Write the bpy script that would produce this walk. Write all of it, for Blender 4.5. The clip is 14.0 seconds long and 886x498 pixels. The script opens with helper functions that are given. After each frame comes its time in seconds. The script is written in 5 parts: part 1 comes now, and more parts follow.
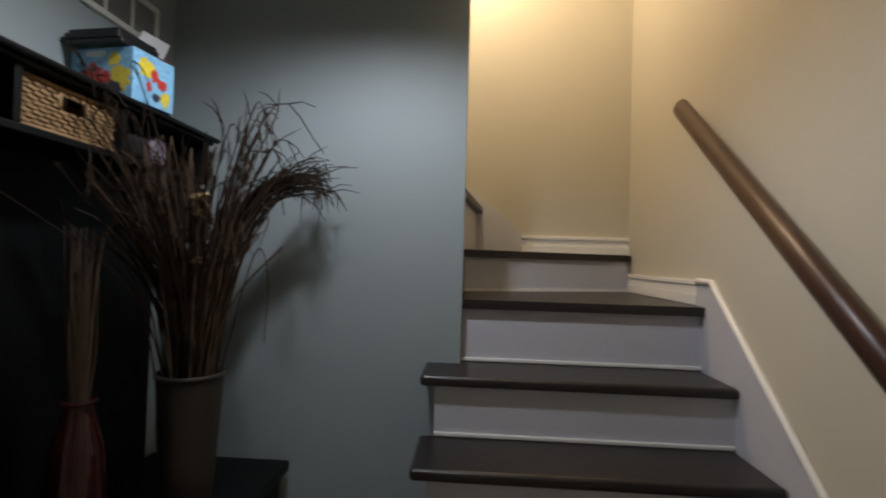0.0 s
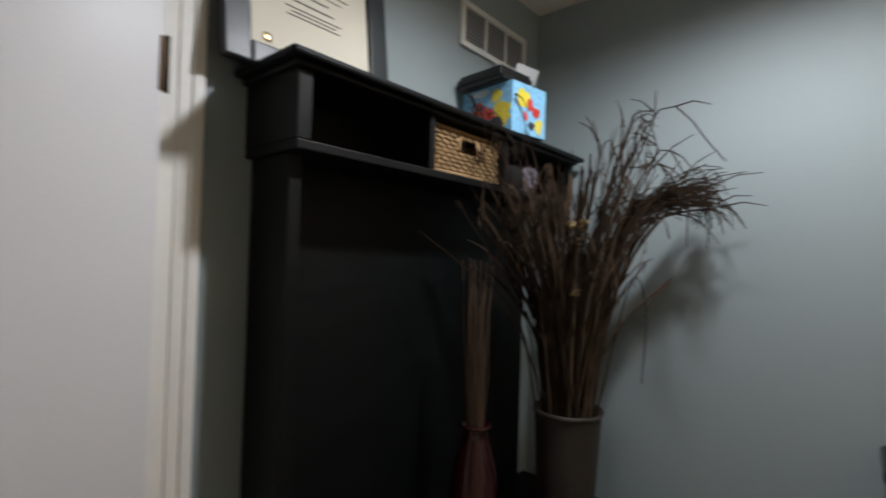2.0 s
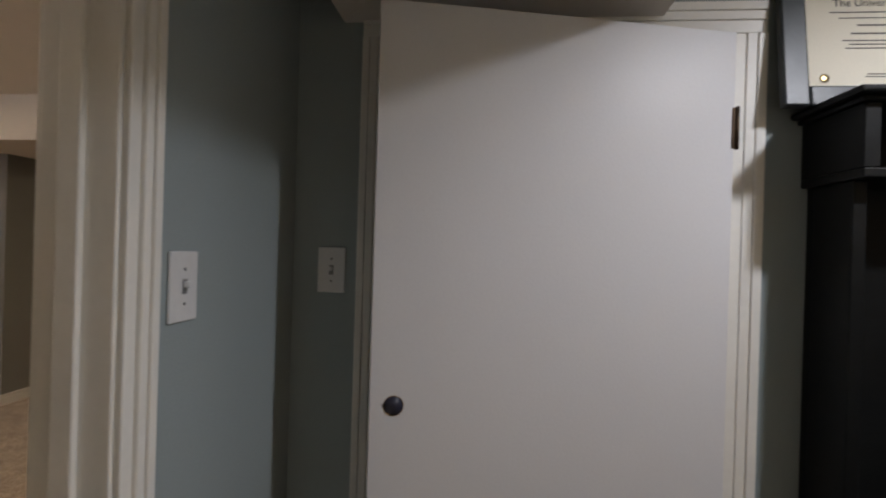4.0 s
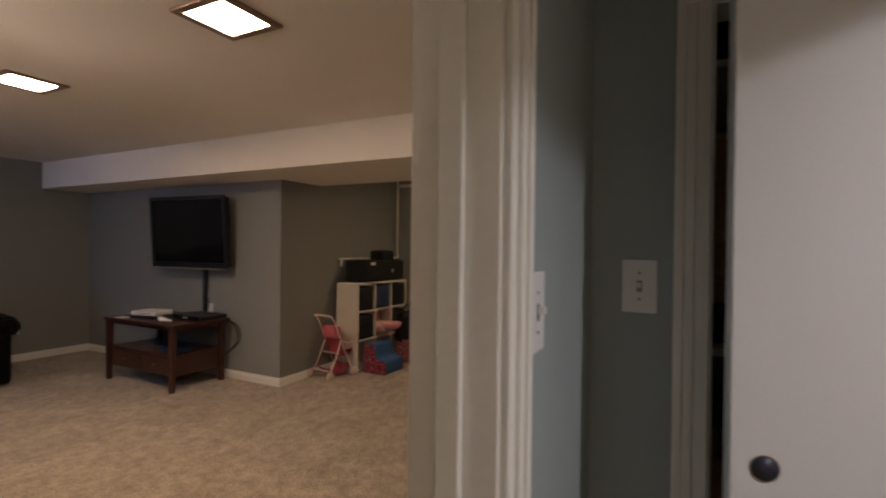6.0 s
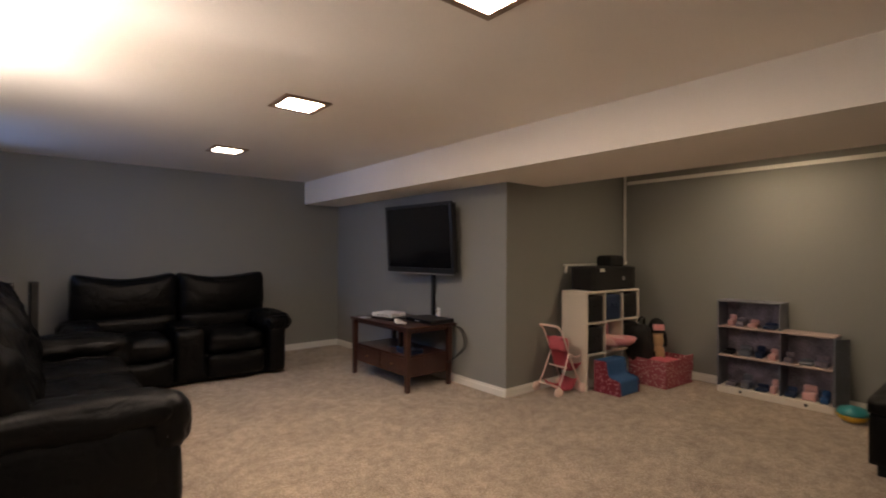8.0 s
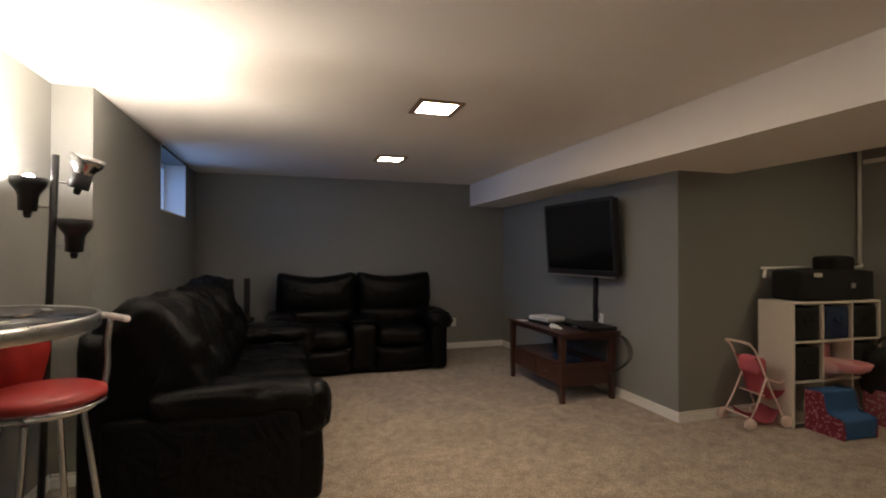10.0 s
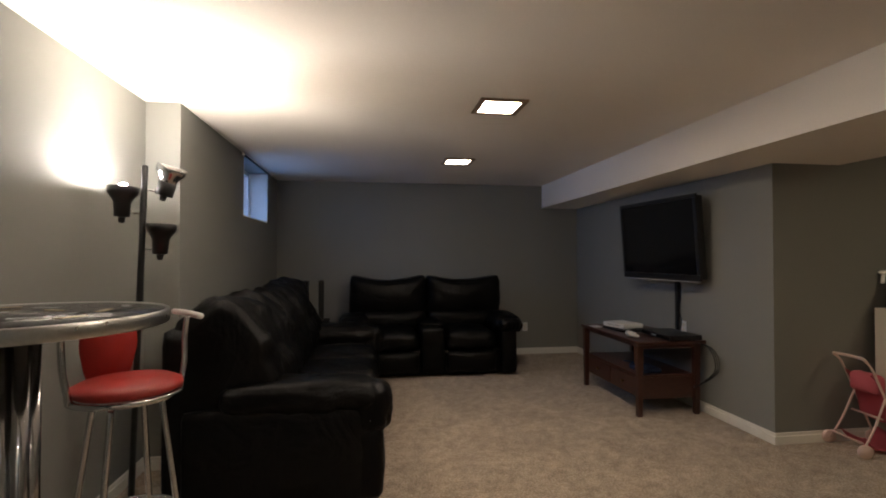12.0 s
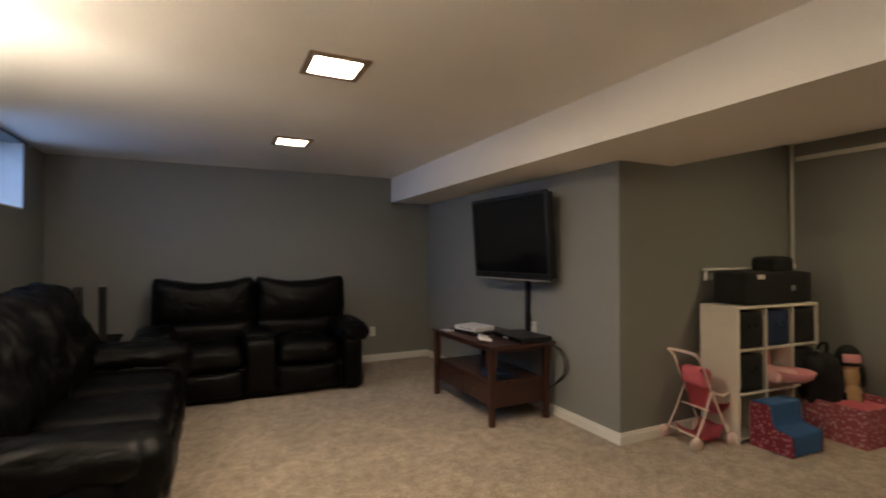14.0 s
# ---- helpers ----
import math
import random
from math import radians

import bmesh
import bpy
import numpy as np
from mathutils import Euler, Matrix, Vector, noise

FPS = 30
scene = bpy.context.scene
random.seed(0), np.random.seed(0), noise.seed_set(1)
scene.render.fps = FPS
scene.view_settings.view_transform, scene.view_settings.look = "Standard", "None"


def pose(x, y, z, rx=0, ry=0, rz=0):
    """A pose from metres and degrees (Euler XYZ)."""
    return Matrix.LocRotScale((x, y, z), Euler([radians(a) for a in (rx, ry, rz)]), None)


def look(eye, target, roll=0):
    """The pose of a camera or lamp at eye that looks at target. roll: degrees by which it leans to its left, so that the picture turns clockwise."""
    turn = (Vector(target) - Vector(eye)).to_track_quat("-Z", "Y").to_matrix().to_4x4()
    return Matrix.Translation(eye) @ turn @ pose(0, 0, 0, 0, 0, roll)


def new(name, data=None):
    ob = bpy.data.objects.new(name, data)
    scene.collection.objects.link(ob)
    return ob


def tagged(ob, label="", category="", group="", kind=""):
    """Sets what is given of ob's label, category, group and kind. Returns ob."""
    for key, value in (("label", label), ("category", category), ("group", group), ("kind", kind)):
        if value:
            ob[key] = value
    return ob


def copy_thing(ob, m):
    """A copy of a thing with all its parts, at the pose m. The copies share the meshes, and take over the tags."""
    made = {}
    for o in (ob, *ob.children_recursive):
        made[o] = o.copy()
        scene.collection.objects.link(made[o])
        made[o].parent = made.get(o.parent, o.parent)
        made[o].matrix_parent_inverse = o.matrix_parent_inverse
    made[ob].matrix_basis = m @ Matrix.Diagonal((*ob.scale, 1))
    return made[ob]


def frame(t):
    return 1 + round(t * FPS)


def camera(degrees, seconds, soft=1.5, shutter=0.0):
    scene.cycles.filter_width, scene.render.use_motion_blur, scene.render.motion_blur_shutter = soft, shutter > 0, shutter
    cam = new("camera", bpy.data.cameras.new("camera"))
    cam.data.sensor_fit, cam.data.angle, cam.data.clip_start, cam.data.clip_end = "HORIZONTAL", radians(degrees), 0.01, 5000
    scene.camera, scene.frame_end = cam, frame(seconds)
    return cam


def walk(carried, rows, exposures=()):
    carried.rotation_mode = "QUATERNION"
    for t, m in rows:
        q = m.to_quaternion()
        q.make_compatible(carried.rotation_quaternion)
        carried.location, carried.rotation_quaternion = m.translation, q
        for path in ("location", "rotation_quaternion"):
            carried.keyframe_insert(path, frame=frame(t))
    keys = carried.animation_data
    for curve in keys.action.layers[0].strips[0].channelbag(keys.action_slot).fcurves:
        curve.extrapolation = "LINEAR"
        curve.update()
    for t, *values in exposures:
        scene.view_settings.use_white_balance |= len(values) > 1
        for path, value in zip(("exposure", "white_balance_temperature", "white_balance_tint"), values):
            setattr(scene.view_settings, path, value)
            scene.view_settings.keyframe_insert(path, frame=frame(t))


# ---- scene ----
cam = camera(85.5, 14.0, soft=1.9, shutter=0.4)
PATH = [
    (0, (-0.368, -0.706, 1.297), (-0.25, -2.702, 1.342), 1.7),
    (0.5, (-0.247, -0.757, 1.324), (0.141, -2.718, 1.369), 1.7),
    (1, (-0.153, -0.81, 1.355), (0.478, -2.708, 1.39), 1.8),
    (1.5, (-0.122, -0.88, 1.366), (0.783, -2.663, 1.393), 1.8),
    (2, (-0.149, -0.832, 1.363), (1.156, -2.347, 1.389), 1.8),
    (2.5, (-0.24, -0.7, 1.377), (1.45, -1.77, 1.387), 1.8),
    (3, (-0.349, -0.613, 1.38), (1.583, -1.128, 1.381), 1.8),
    (3.2, (-0.376, -0.598, 1.383), (1.599, -0.912, 1.382), 1.8),
    (5.3, (-0.423, -0.403, 1.383), (1.489, 0.182, 1.374), 1.0),
    (5.5, (-0.412, -0.355, 1.392), (1.469, 0.323, 1.38), 0.8),
    (6, (-0.337, -0.242, 1.401), (1.444, 0.668, 1.392), 0.7),
    (6.5, (-0.302, -0.129, 1.397), (1.377, 0.957, 1.399), 0.7),
    (7, (-0.271, 0.009, 1.394), (1.296, 1.251, 1.398), 0.6),
    (7.5, (-0.265, 0.152, 1.373), (1.181, 1.534, 1.386), 0.5),
    (8, (-0.226, 0.225, 1.368), (1.053, 1.762, 1.384), 0.3),
    (8.5, (-0.143, 0.224, 1.367), (0.942, 1.904, 1.385), 0.2),
    (9, (-0.016, 0.204, 1.372), (0.87, 1.998, 1.39), 0.1),
    (9.2, (0.024, 0.201, 1.375), (0.84, 2.027, 1.391), 0.1),
    (11.5, (0.253, 0.178, 1.37), (0.598, 2.148, 1.398), 0.0),
    (12, (0.253, 0.223, 1.361), (0.543, 2.202, 1.393), 0.0),
    (12.5, (0.241, 0.398, 1.363), (0.532, 2.377, 1.39), 0.0),
    (13, (0.258, 0.583, 1.375), (0.669, 2.54, 1.404), 0.0),
    (13.5, (0.328, 0.691, 1.356), (0.947, 2.593, 1.384), 0.0),
    (14, (0.496, 0.78, 1.363), (1.367, 2.58, 1.387), 0.0),
]
walk(cam, [(t, look(eye, target, roll)) for t, eye, target, roll in PATH],
     exposures=[(0.0, -0.65, 6500, 15), (0.6, -0.6, 6500, 16), (1.2, -0.52, 6500, 15), (2.0, -0.12, 6600, 13), (2.6, -0.04, 6650, 13), (3.2, -0.05, 6550, 14), (5.3, -0.3, 6800, 20), (6.0, 0.15, 7000, 22), (6.6, 0.55, 6950, 24), (7.5, 0.7, 6500, 22), (9.0, 0.38, 6400, 15), (11.5, 0.05, 6250, 13), (12.5, 0.0, 6250, 13), (13.3, 0.0, 6300, 12), (14.0, 0.6, 6550, 10)])

# ---- light ----
world = bpy.data.worlds.new("sky")
world.use_nodes = True
scene.world = world
wn = world.node_tree.nodes
sky = wn.new("ShaderNodeTexSky")
sky.sky_type = 'NISHITA'
sky.sun_disc = False
sky.sun_elevation, sky.sun_rotation = radians(20), radians(200)
world.node_tree.links.new(sky.outputs[0], wn["Background"].inputs[0])
wn["Background"].inputs[1].default_value = 0.05


def lamp(name, kind, energy, color, m, size=0.1, size_y=None, spread=None):
    data = bpy.data.lights.new(name, kind)
    data.energy, data.color = energy, color
    if kind == 'AREA':
        data.size = size
        if size_y:
            data.shape, data.size_y = 'RECTANGLE', size_y
        if spread:
            data.spread = spread
    elif kind == 'SUN':
        data.angle = radians(size)
    else:
        data.shadow_soft_size = size
    if kind == 'SPOT':
        data.spot_size, data.spot_blend = radians(size_y or 90), 0.6
    ob = new(name, data)
    ob.matrix_world = m
    return ob


PANE_GLOW, BULB_GLOW, BULB_LOW = 100.0, 2100.0, 1650.0
lamp("sunlight", 'SUN', 0.5, (1.0, 0.95, 0.88), look((6, -9, 5), (0, 0, 0)), size=12.0)
lamp("window_skylight", 'AREA', 3.6, (0.24, 0.47, 1.0), look((-1.38, 5.61, 2.05), (0, 5.45, 1.55)), size=1.0, size_y=0.5, spread=radians(115))
lamp("stair_light", 'POINT', 100.0, (1.0, 0.755, 0.48), pose(-0.30, -3.0, 3.3), size=0.12)
lamp("hall_light", 'SPOT', 60.0, (0.88, 0.94, 1.0), pose(-0.04, -1.79, 2.325), size=0.05, size_y=165)


# ---- materials ----
def mat(name, col, rough=0.6, metal=0.0, var=0.12, scale=5.0, fine=90.0, bump=0.12, coat=0.0, spec=0.5, tint=None, stretch=(1, 1, 1), emit=None):
    m = bpy.data.materials.new(name)
    m.use_nodes = True
    nt = m.node_tree
    n, ln = nt.nodes, nt.links
    b = n["Principled BSDF"]
    b.inputs["Roughness"].default_value, b.inputs["Metallic"].default_value = rough, metal
    b.inputs["Coat Weight"].default_value, b.inputs["Specular IOR Level"].default_value = coat, spec
    tc, mp = n.new("ShaderNodeTexCoord"), n.new("ShaderNodeMapping")
    mp.inputs["Scale"].default_value = stretch
    ln.new(tc.outputs["Object"], mp.inputs["Vector"])
    n1, n2 = n.new("ShaderNodeTexNoise"), n.new("ShaderNodeTexNoise")
    n1.inputs["Scale"].default_value, n2.inputs["Scale"].default_value = scale, fine
    n1.inputs["Detail"].default_value, n2.inputs["Detail"].default_value = 5, 3
    for k in (n1, n2):
        ln.new(mp.outputs[0], k.inputs["Vector"])
    add = n.new("ShaderNodeMath")
    add.operation = 'ADD'
    half = n.new("ShaderNodeMath")
    half.operation = 'MULTIPLY'
    half.inputs[1].default_value = 0.5
    ln.new(n1.outputs["Fac"], add.inputs[0])
    ln.new(n2.outputs["Fac"], add.inputs[1])
    ln.new(add.outputs[0], half.inputs[0])
    ramp = n.new("ShaderNodeValToRGB")
    other = tint or col
    ramp.color_ramp.elements[0].position, ramp.color_ramp.elements[1].position = 0.32, 0.68
    ramp.color_ramp.elements[0].color = (*[c * (1 - var) for c in col], 1)
    ramp.color_ramp.elements[1].color = (*[min(1, c * (1 + var)) for c in other], 1)
    ln.new(half.outputs[0], ramp.inputs[0])
    ln.new(ramp.outputs[0], b.inputs["Base Color"])
    rr = n.new("ShaderNodeMapRange")
    rr.inputs["To Min"].default_value, rr.inputs["To Max"].default_value = max(0.03, rough - 0.08), min(1, rough + 0.08)
    ln.new(n1.outputs["Fac"], rr.inputs[0])
    ln.new(rr.outputs[0], b.inputs["Roughness"])
    if bump:
        bp = n.new("ShaderNodeBump")
        bp.inputs["Strength"].default_value, bp.inputs["Distance"].default_value = bump, 0.004
        ln.new(n2.outputs["Fac"], bp.inputs["Height"])
        ln.new(bp.outputs[0], b.inputs["Normal"])
    if emit:
        b.inputs["Emission Color"].default_value, b.inputs["Emission Strength"].default_value = (*emit[0], 1), emit[1]
    return m


def carpet_material():
    m = mat("carpet", (0.34, 0.275, 0.205), rough=0.98, var=0.0, bump=0, spec=0.1)
    nt = m.node_tree
    n, ln = nt.nodes, nt.links
    b = n["Principled BSDF"]
    tc = n.new("ShaderNodeTexCoord")
    big, mid, tuft = (n.new("ShaderNodeTexNoise") for _ in range(3))
    vor = n.new("ShaderNodeTexVoronoi")
    for k, s, d in ((big, 3.2, 6), (mid, 13.0, 7), (tuft, 85.0, 4)):
        k.inputs["Scale"].default_value, k.inputs["Detail"].default_value = s, d
        ln.new(tc.outputs["Object"], k.inputs["Vector"])
    mid.inputs["Distortion"].default_value = 0.15
    mid.inputs["Roughness"].default_value = 0.68
    vor.inputs["Scale"].default_value = 130.0
    vor.inputs["Randomness"].default_value = 1.0
    ln.new(tc.outputs["Object"], vor.inputs["Vector"])
    ramp = n.new("ShaderNodeValToRGB")
    ramp.color_ramp.elements[0].position, ramp.color_ramp.elements[1].position = 0.43, 0.58
    ramp.color_ramp.elements[0].color, ramp.color_ramp.elements[1].color = (0.30, 0.233, 0.166, 1), (0.60, 0.493, 0.382, 1)
    mix = n.new("ShaderNodeMix")
    mix.data_type = 'RGBA'
    mix.blend_type = 'MULTIPLY'
    mix.inputs[0].default_value = 0.6
    a = n.new("ShaderNodeMath")
    a.operation = 'MULTIPLY_ADD'
    a.inputs[1].default_value = 0.58
    ln.new(tuft.outputs["Fac"], a.inputs[0])
    c = n.new("ShaderNodeMath")
    c.operation = 'MULTIPLY'
    c.inputs[1].default_value = 0.42
    ln.new(mid.outputs["Fac"], c.inputs[0])
    ln.new(c.outputs[0], a.inputs[2])
    ln.new(a.outputs[0], ramp.inputs[0])
    ln.new(ramp.outputs[0], mix.inputs[6])
    r2 = n.new("ShaderNodeValToRGB")
    r2.color_ramp.elements[0].position, r2.color_ramp.elements[1].position = 0.3, 0.7
    r2.color_ramp.elements[0].color, r2.color_ramp.elements[1].color = (0.58, 0.56, 0.54, 1), (1, 1, 1, 1)
    ln.new(big.outputs["Fac"], r2.inputs[0])
    ln.new(r2.outputs[0], mix.inputs[7])
    ln.new(mix.outputs[2], b.inputs["Base Color"])
    b.inputs["Sheen Weight"].default_value = 0.25
    bp = n.new("ShaderNodeBump")
    bp.inputs["Strength"].default_value, bp.inputs["Distance"].default_value = 0.7, 0.009
    ad = n.new("ShaderNodeMath")
    ad.operation = 'SUBTRACT'
    ln.new(tuft.outputs["Fac"], ad.inputs[0])
    ln.new(vor.outputs["Distance"], ad.inputs[1])
    ln.new(ad.outputs[0], bp.inputs["Height"])
    ln.new(bp.outputs[0], b.inputs["Normal"])
    return m


def glass_material(name, tint=(1, 1, 1), rough=0.0):
    m = bpy.data.materials.new(name)
    m.use_nodes = True
    b = m.node_tree.nodes["Principled BSDF"]
    b.inputs["Base Color"].default_value = (*tint, 1)
    b.inputs["Roughness"].default_value, b.inputs["Transmission Weight"].default_value, b.inputs["IOR"].default_value = rough, 1.0, 1.45
    return m


def spotted_material(name, ground, spot, scale):
    m = mat(name, ground, rough=0.8, var=0.15, fine=150)
    nt = m.node_tree
    n, ln = nt.nodes, nt.links
    v = n.new("ShaderNodeTexVoronoi")
    v.inputs["Scale"].default_value = scale
    tc = n.new("ShaderNodeTexCoord")
    ln.new(tc.outputs["Object"], v.inputs["Vector"])
    r = n.new("ShaderNodeValToRGB")
    r.color_ramp.interpolation = 'CONSTANT'
    r.color_ramp.elements[0].color, r.color_ramp.elements[1].color = (*spot, 1), (*ground, 1)
    r.color_ramp.elements[1].position = 0.34
    ln.new(v.outputs["Distance"], r.inputs[0])
    ln.new(r.outputs[0], n["Principled BSDF"].inputs["Base Color"])
    return m


M_CARPET = carpet_material()
M_GREY = mat("grey_wall_paint", (0.243, 0.243, 0.227), rough=0.75, var=0.03, scale=1.5, fine=220, bump=0.12, spec=0.3)
M_TEAL = mat("teal_wall_paint", (0.315, 0.365, 0.37), rough=0.6, var=0.04, scale=1.5, fine=220, bump=0.12, spec=0.4)
M_CREAM = mat("cream_wall_paint", (0.57, 0.533, 0.43), rough=0.65, var=0.03, scale=1.5, fine=220, bump=0.1, spec=0.3)
M_CEIL = mat("white_ceiling_paint", (0.87, 0.82, 0.755), rough=0.85, var=0.03, scale=2, fine=160, bump=0.15, spec=0.2)
M_TRIM = mat("white_trim_paint", (0.82, 0.80, 0.75), rough=0.4, var=0.03, scale=8, fine=60, bump=0.04)
M_DOOR = mat("white_door_paint", (0.72, 0.715, 0.73), rough=0.42, var=0.025, scale=3, fine=140, bump=0.08)
M_RISER = mat("white_riser_paint", (0.55, 0.55, 0.585), rough=0.5, var=0.03, scale=6, fine=60, bump=0.04)
M_TREAD = mat("dark_stained_tread", (0.02, 0.016, 0.015), rough=0.36, var=0.35, scale=4, fine=60, bump=0.1, stretch=(1, 8, 8))
M_RAIL = mat("dark_walnut_rail", (0.055, 0.022, 0.011), rough=0.38, var=0.3, scale=5, fine=50, bump=0.06, stretch=(8, 1, 1))
M_BLACKWOOD = mat("black_stained_wood", (0.0055, 0.0061, 0.0062), rough=0.5, spec=0.17, var=0.35, scale=5, fine=70, bump=0.12, stretch=(8, 1, 8))
M_DARKGREEN = mat("black_green_frame", (0.018, 0.024, 0.025), rough=0.4, var=0.2, scale=9, fine=80)
M_LEATHER = mat("black_leather", (0.0026, 0.0025, 0.0025), rough=0.35, var=0.25, scale=9, fine=260, bump=0.3, spec=0.15)


def crease(m, scale, depth):
    """Adds soft folds under the fine grain of a material."""
    nt = m.node_tree
    n, ln = nt.nodes, nt.links
    tc, a, b, mx = n.new("ShaderNodeTexCoord"), n.new("ShaderNodeTexNoise"), n.new("ShaderNodeTexNoise"), n.new("ShaderNodeMath")
    for k, sc, d in ((a, scale, 1.6), (b, scale * 2.7, 1.0)):
        k.inputs["Scale"].default_value, k.inputs["Distortion"].default_value, k.inputs["Detail"].default_value = sc, d, 3
        ln.new(tc.outputs["Object"], k.inputs["Vector"])
    mx.operation = 'MULTIPLY_ADD'
    mx.inputs[1].default_value = 0.2
    ln.new(b.outputs["Fac"], mx.inputs[0])
    ln.new(a.outputs["Fac"], mx.inputs[2])
    bp = n.new("ShaderNodeBump")
    bp.inputs["Strength"].default_value, bp.inputs["Distance"].default_value = 0.9, depth
    ln.new(mx.outputs[0], bp.inputs["Height"])
    ln.new(bp.outputs[0], n["Bump"].inputs["Normal"])


crease(M_LEATHER, 3.6, 0.022)
M_CHERRY = mat("dark_cherry_wood", (0.05, 0.018, 0.012), rough=0.35, var=0.35, scale=4, fine=60, bump=0.08, stretch=(8, 1, 8))
M_BLACK = mat("black_plastic", (0.007, 0.007, 0.0075), rough=0.4, var=0.15, fine=200, bump=0.05)
M_SCREEN = mat("dark_screen", (0.006, 0.006, 0.007), rough=0.12, var=0.05, bump=0)
M_GREYPLASTIC = mat("grey_plastic", (0.25, 0.25, 0.25), rough=0.4, var=0.1)
M_WHITE = mat("white_plastic", (0.72, 0.72, 0.72), rough=0.4, var=0.04, bump=0.03)
M_LAMINATE = mat("white_laminate", (0.70, 0.64, 0.55), rough=0.5, var=0.05, scale=3, bump=0.03)
M_CHROME = mat("chrome", (0.62, 0.62, 0.62), rough=0.16, metal=1.0, var=0.08, scale=12, bump=0.02)
M_RIM = mat("brushed_rim", (0.55, 0.55, 0.53), rough=0.3, metal=1.0, var=0.1, scale=12, bump=0.02)
M_BRASS = mat("dull_brass", (0.25, 0.16, 0.08), rough=0.35, metal=1.0, var=0.2, scale=30)
M_HINGE = mat("tarnished_hinge", (0.07, 0.045, 0.028), rough=0.45, metal=0.8, var=0.3, scale=30)
M_TRIMBROWN = mat("bronze_lamp_trim", (0.34, 0.24, 0.17), rough=0.3, metal=0.6, var=0.2)
M_RED = mat("red_vinyl", (0.33, 0.025, 0.02), rough=0.42, var=0.12, scale=14, fine=200, bump=0.12)
M_REDCERAMIC = mat("dark_red_ceramic", (0.028, 0.003, 0.003), rough=0.18, var=0.25, scale=7, bump=0.03, coat=0.5)
M_STONEWARE = mat("brown_stoneware", (0.03, 0.022, 0.016), rough=0.55, var=0.3, scale=12, fine=90, bump=0.2)
M_GRASS = mat("dried_brown_grass", (0.027, 0.016, 0.009), rough=0.9, spec=0.2, var=0.4, scale=20, fine=200, bump=0)
M_STRAW = mat("pale_straw_stems", (0.085, 0.05, 0.027), rough=0.8, var=0.3, scale=20, fine=150, bump=0)
M_GOLD = mat("gold_petals", (0.45, 0.33, 0.16), rough=0.3, metal=0.9, var=0.2)
M_WICKER = mat("tan_wicker", (0.31, 0.19, 0.085), rough=0.7, var=0.35, scale=22, fine=150, bump=0.3)
M_PAPER = mat("cream_paper", (0.72, 0.67, 0.55), rough=0.7, var=0.04, scale=12, fine=200, bump=0.05)
M_INK = mat("dark_ink", (0.10, 0.09, 0.08), rough=0.7, var=0.2)
M_PINK = mat("pink_fabric", (0.62, 0.13, 0.17), rough=0.85, var=0.12, fine=260, bump=0.3)
M_PALEPINK = mat("pale_pink_plastic", (0.70, 0.40, 0.38), rough=0.4, var=0.05, bump=0.03)
M_STROLLER = mat("cream_pink_tube", (0.78, 0.60, 0.54), rough=0.4, var=0.05, bump=0.03)
M_ROSE = mat("rose_plastic", (0.66, 0.27, 0.29), rough=0.4, var=0.06, bump=0.03)
M_BLUE = mat("blue_fabric", (0.03, 0.10, 0.25), rough=0.85, var=0.15, fine=260, bump=0.3)
M_NAVY = mat("navy_fabric", (0.012, 0.026, 0.07), rough=0.85, var=0.15, fine=260, bump=0.3)
M_BLACKFABRIC = mat("black_fabric", (0.007, 0.0065, 0.0065), rough=0.9, var=0.2, fine=260, bump=0.3)
M_DOTS = spotted_material("pink_dotted_fabric", (0.36, 0.085, 0.11), (0.60, 0.36, 0.36), 40)
M_REDDOTS = spotted_material("red_patterned_fabric", (0.20, 0.018, 0.035), (0.42, 0.17, 0.20), 34)
M_TAN = mat("tan_plush", (0.40, 0.25, 0.13), rough=0.9, var=0.15, fine=300, bump=0.3)
M_CARDBOARD = mat("tan_cardboard", (0.46, 0.27, 0.13), rough=0.8, var=0.15, scale=6, fine=120, bump=0.1)
M_SKYBLUE = mat("printed_blue_card", (0.20, 0.45, 0.72), rough=0.45, var=0.3, scale=9, bump=0.02, tint=(0.25, 0.55, 0.80))
M_PRINTRED = mat("printed_red", (0.55, 0.04, 0.03), rough=0.45, var=0.2, scale=15, bump=0)
M_PRINTYELLOW = mat("printed_yellow", (0.75, 0.6, 0.05), rough=0.45, var=0.2, scale=15, bump=0)
# black for the carton print and for the shade in the knob hole
M_DARK_PRINT_SHADE = mat("printed_black_and_hole_shade", (0.03, 0.03, 0.05), rough=0.45, var=0.2, scale=15, bump=0)
M_GLASS = glass_material("clear_glass")
M_TINTED = mat("smoked_glass_top", (0.035, 0.035, 0.04), rough=0.2, var=0.1, scale=4, bump=0, coat=0.2)
M_PANE = mat("lit_diffuser", (0.9, 0.9, 0.9), rough=0.5, var=0.0, bump=0, emit=((1.0, 0.83, 0.62), PANE_GLOW))
M_BULB = mat("lit_bulb", (0.9, 0.9, 0.9), rough=0.5, var=0.0, bump=0, emit=((1.0, 0.86, 0.68), BULB_GLOW))
M_PANE_FRONT = mat("front_diffuser", (0.9, 0.9, 0.9), rough=0.5, var=0.0, bump=0, emit=((1.0, 0.83, 0.62), 84.0))
M_PANE_DIM = mat("dim_diffuser", (0.9, 0.9, 0.9), rough=0.5, var=0.0, bump=0, emit=((1.0, 0.86, 0.66), 13.0))
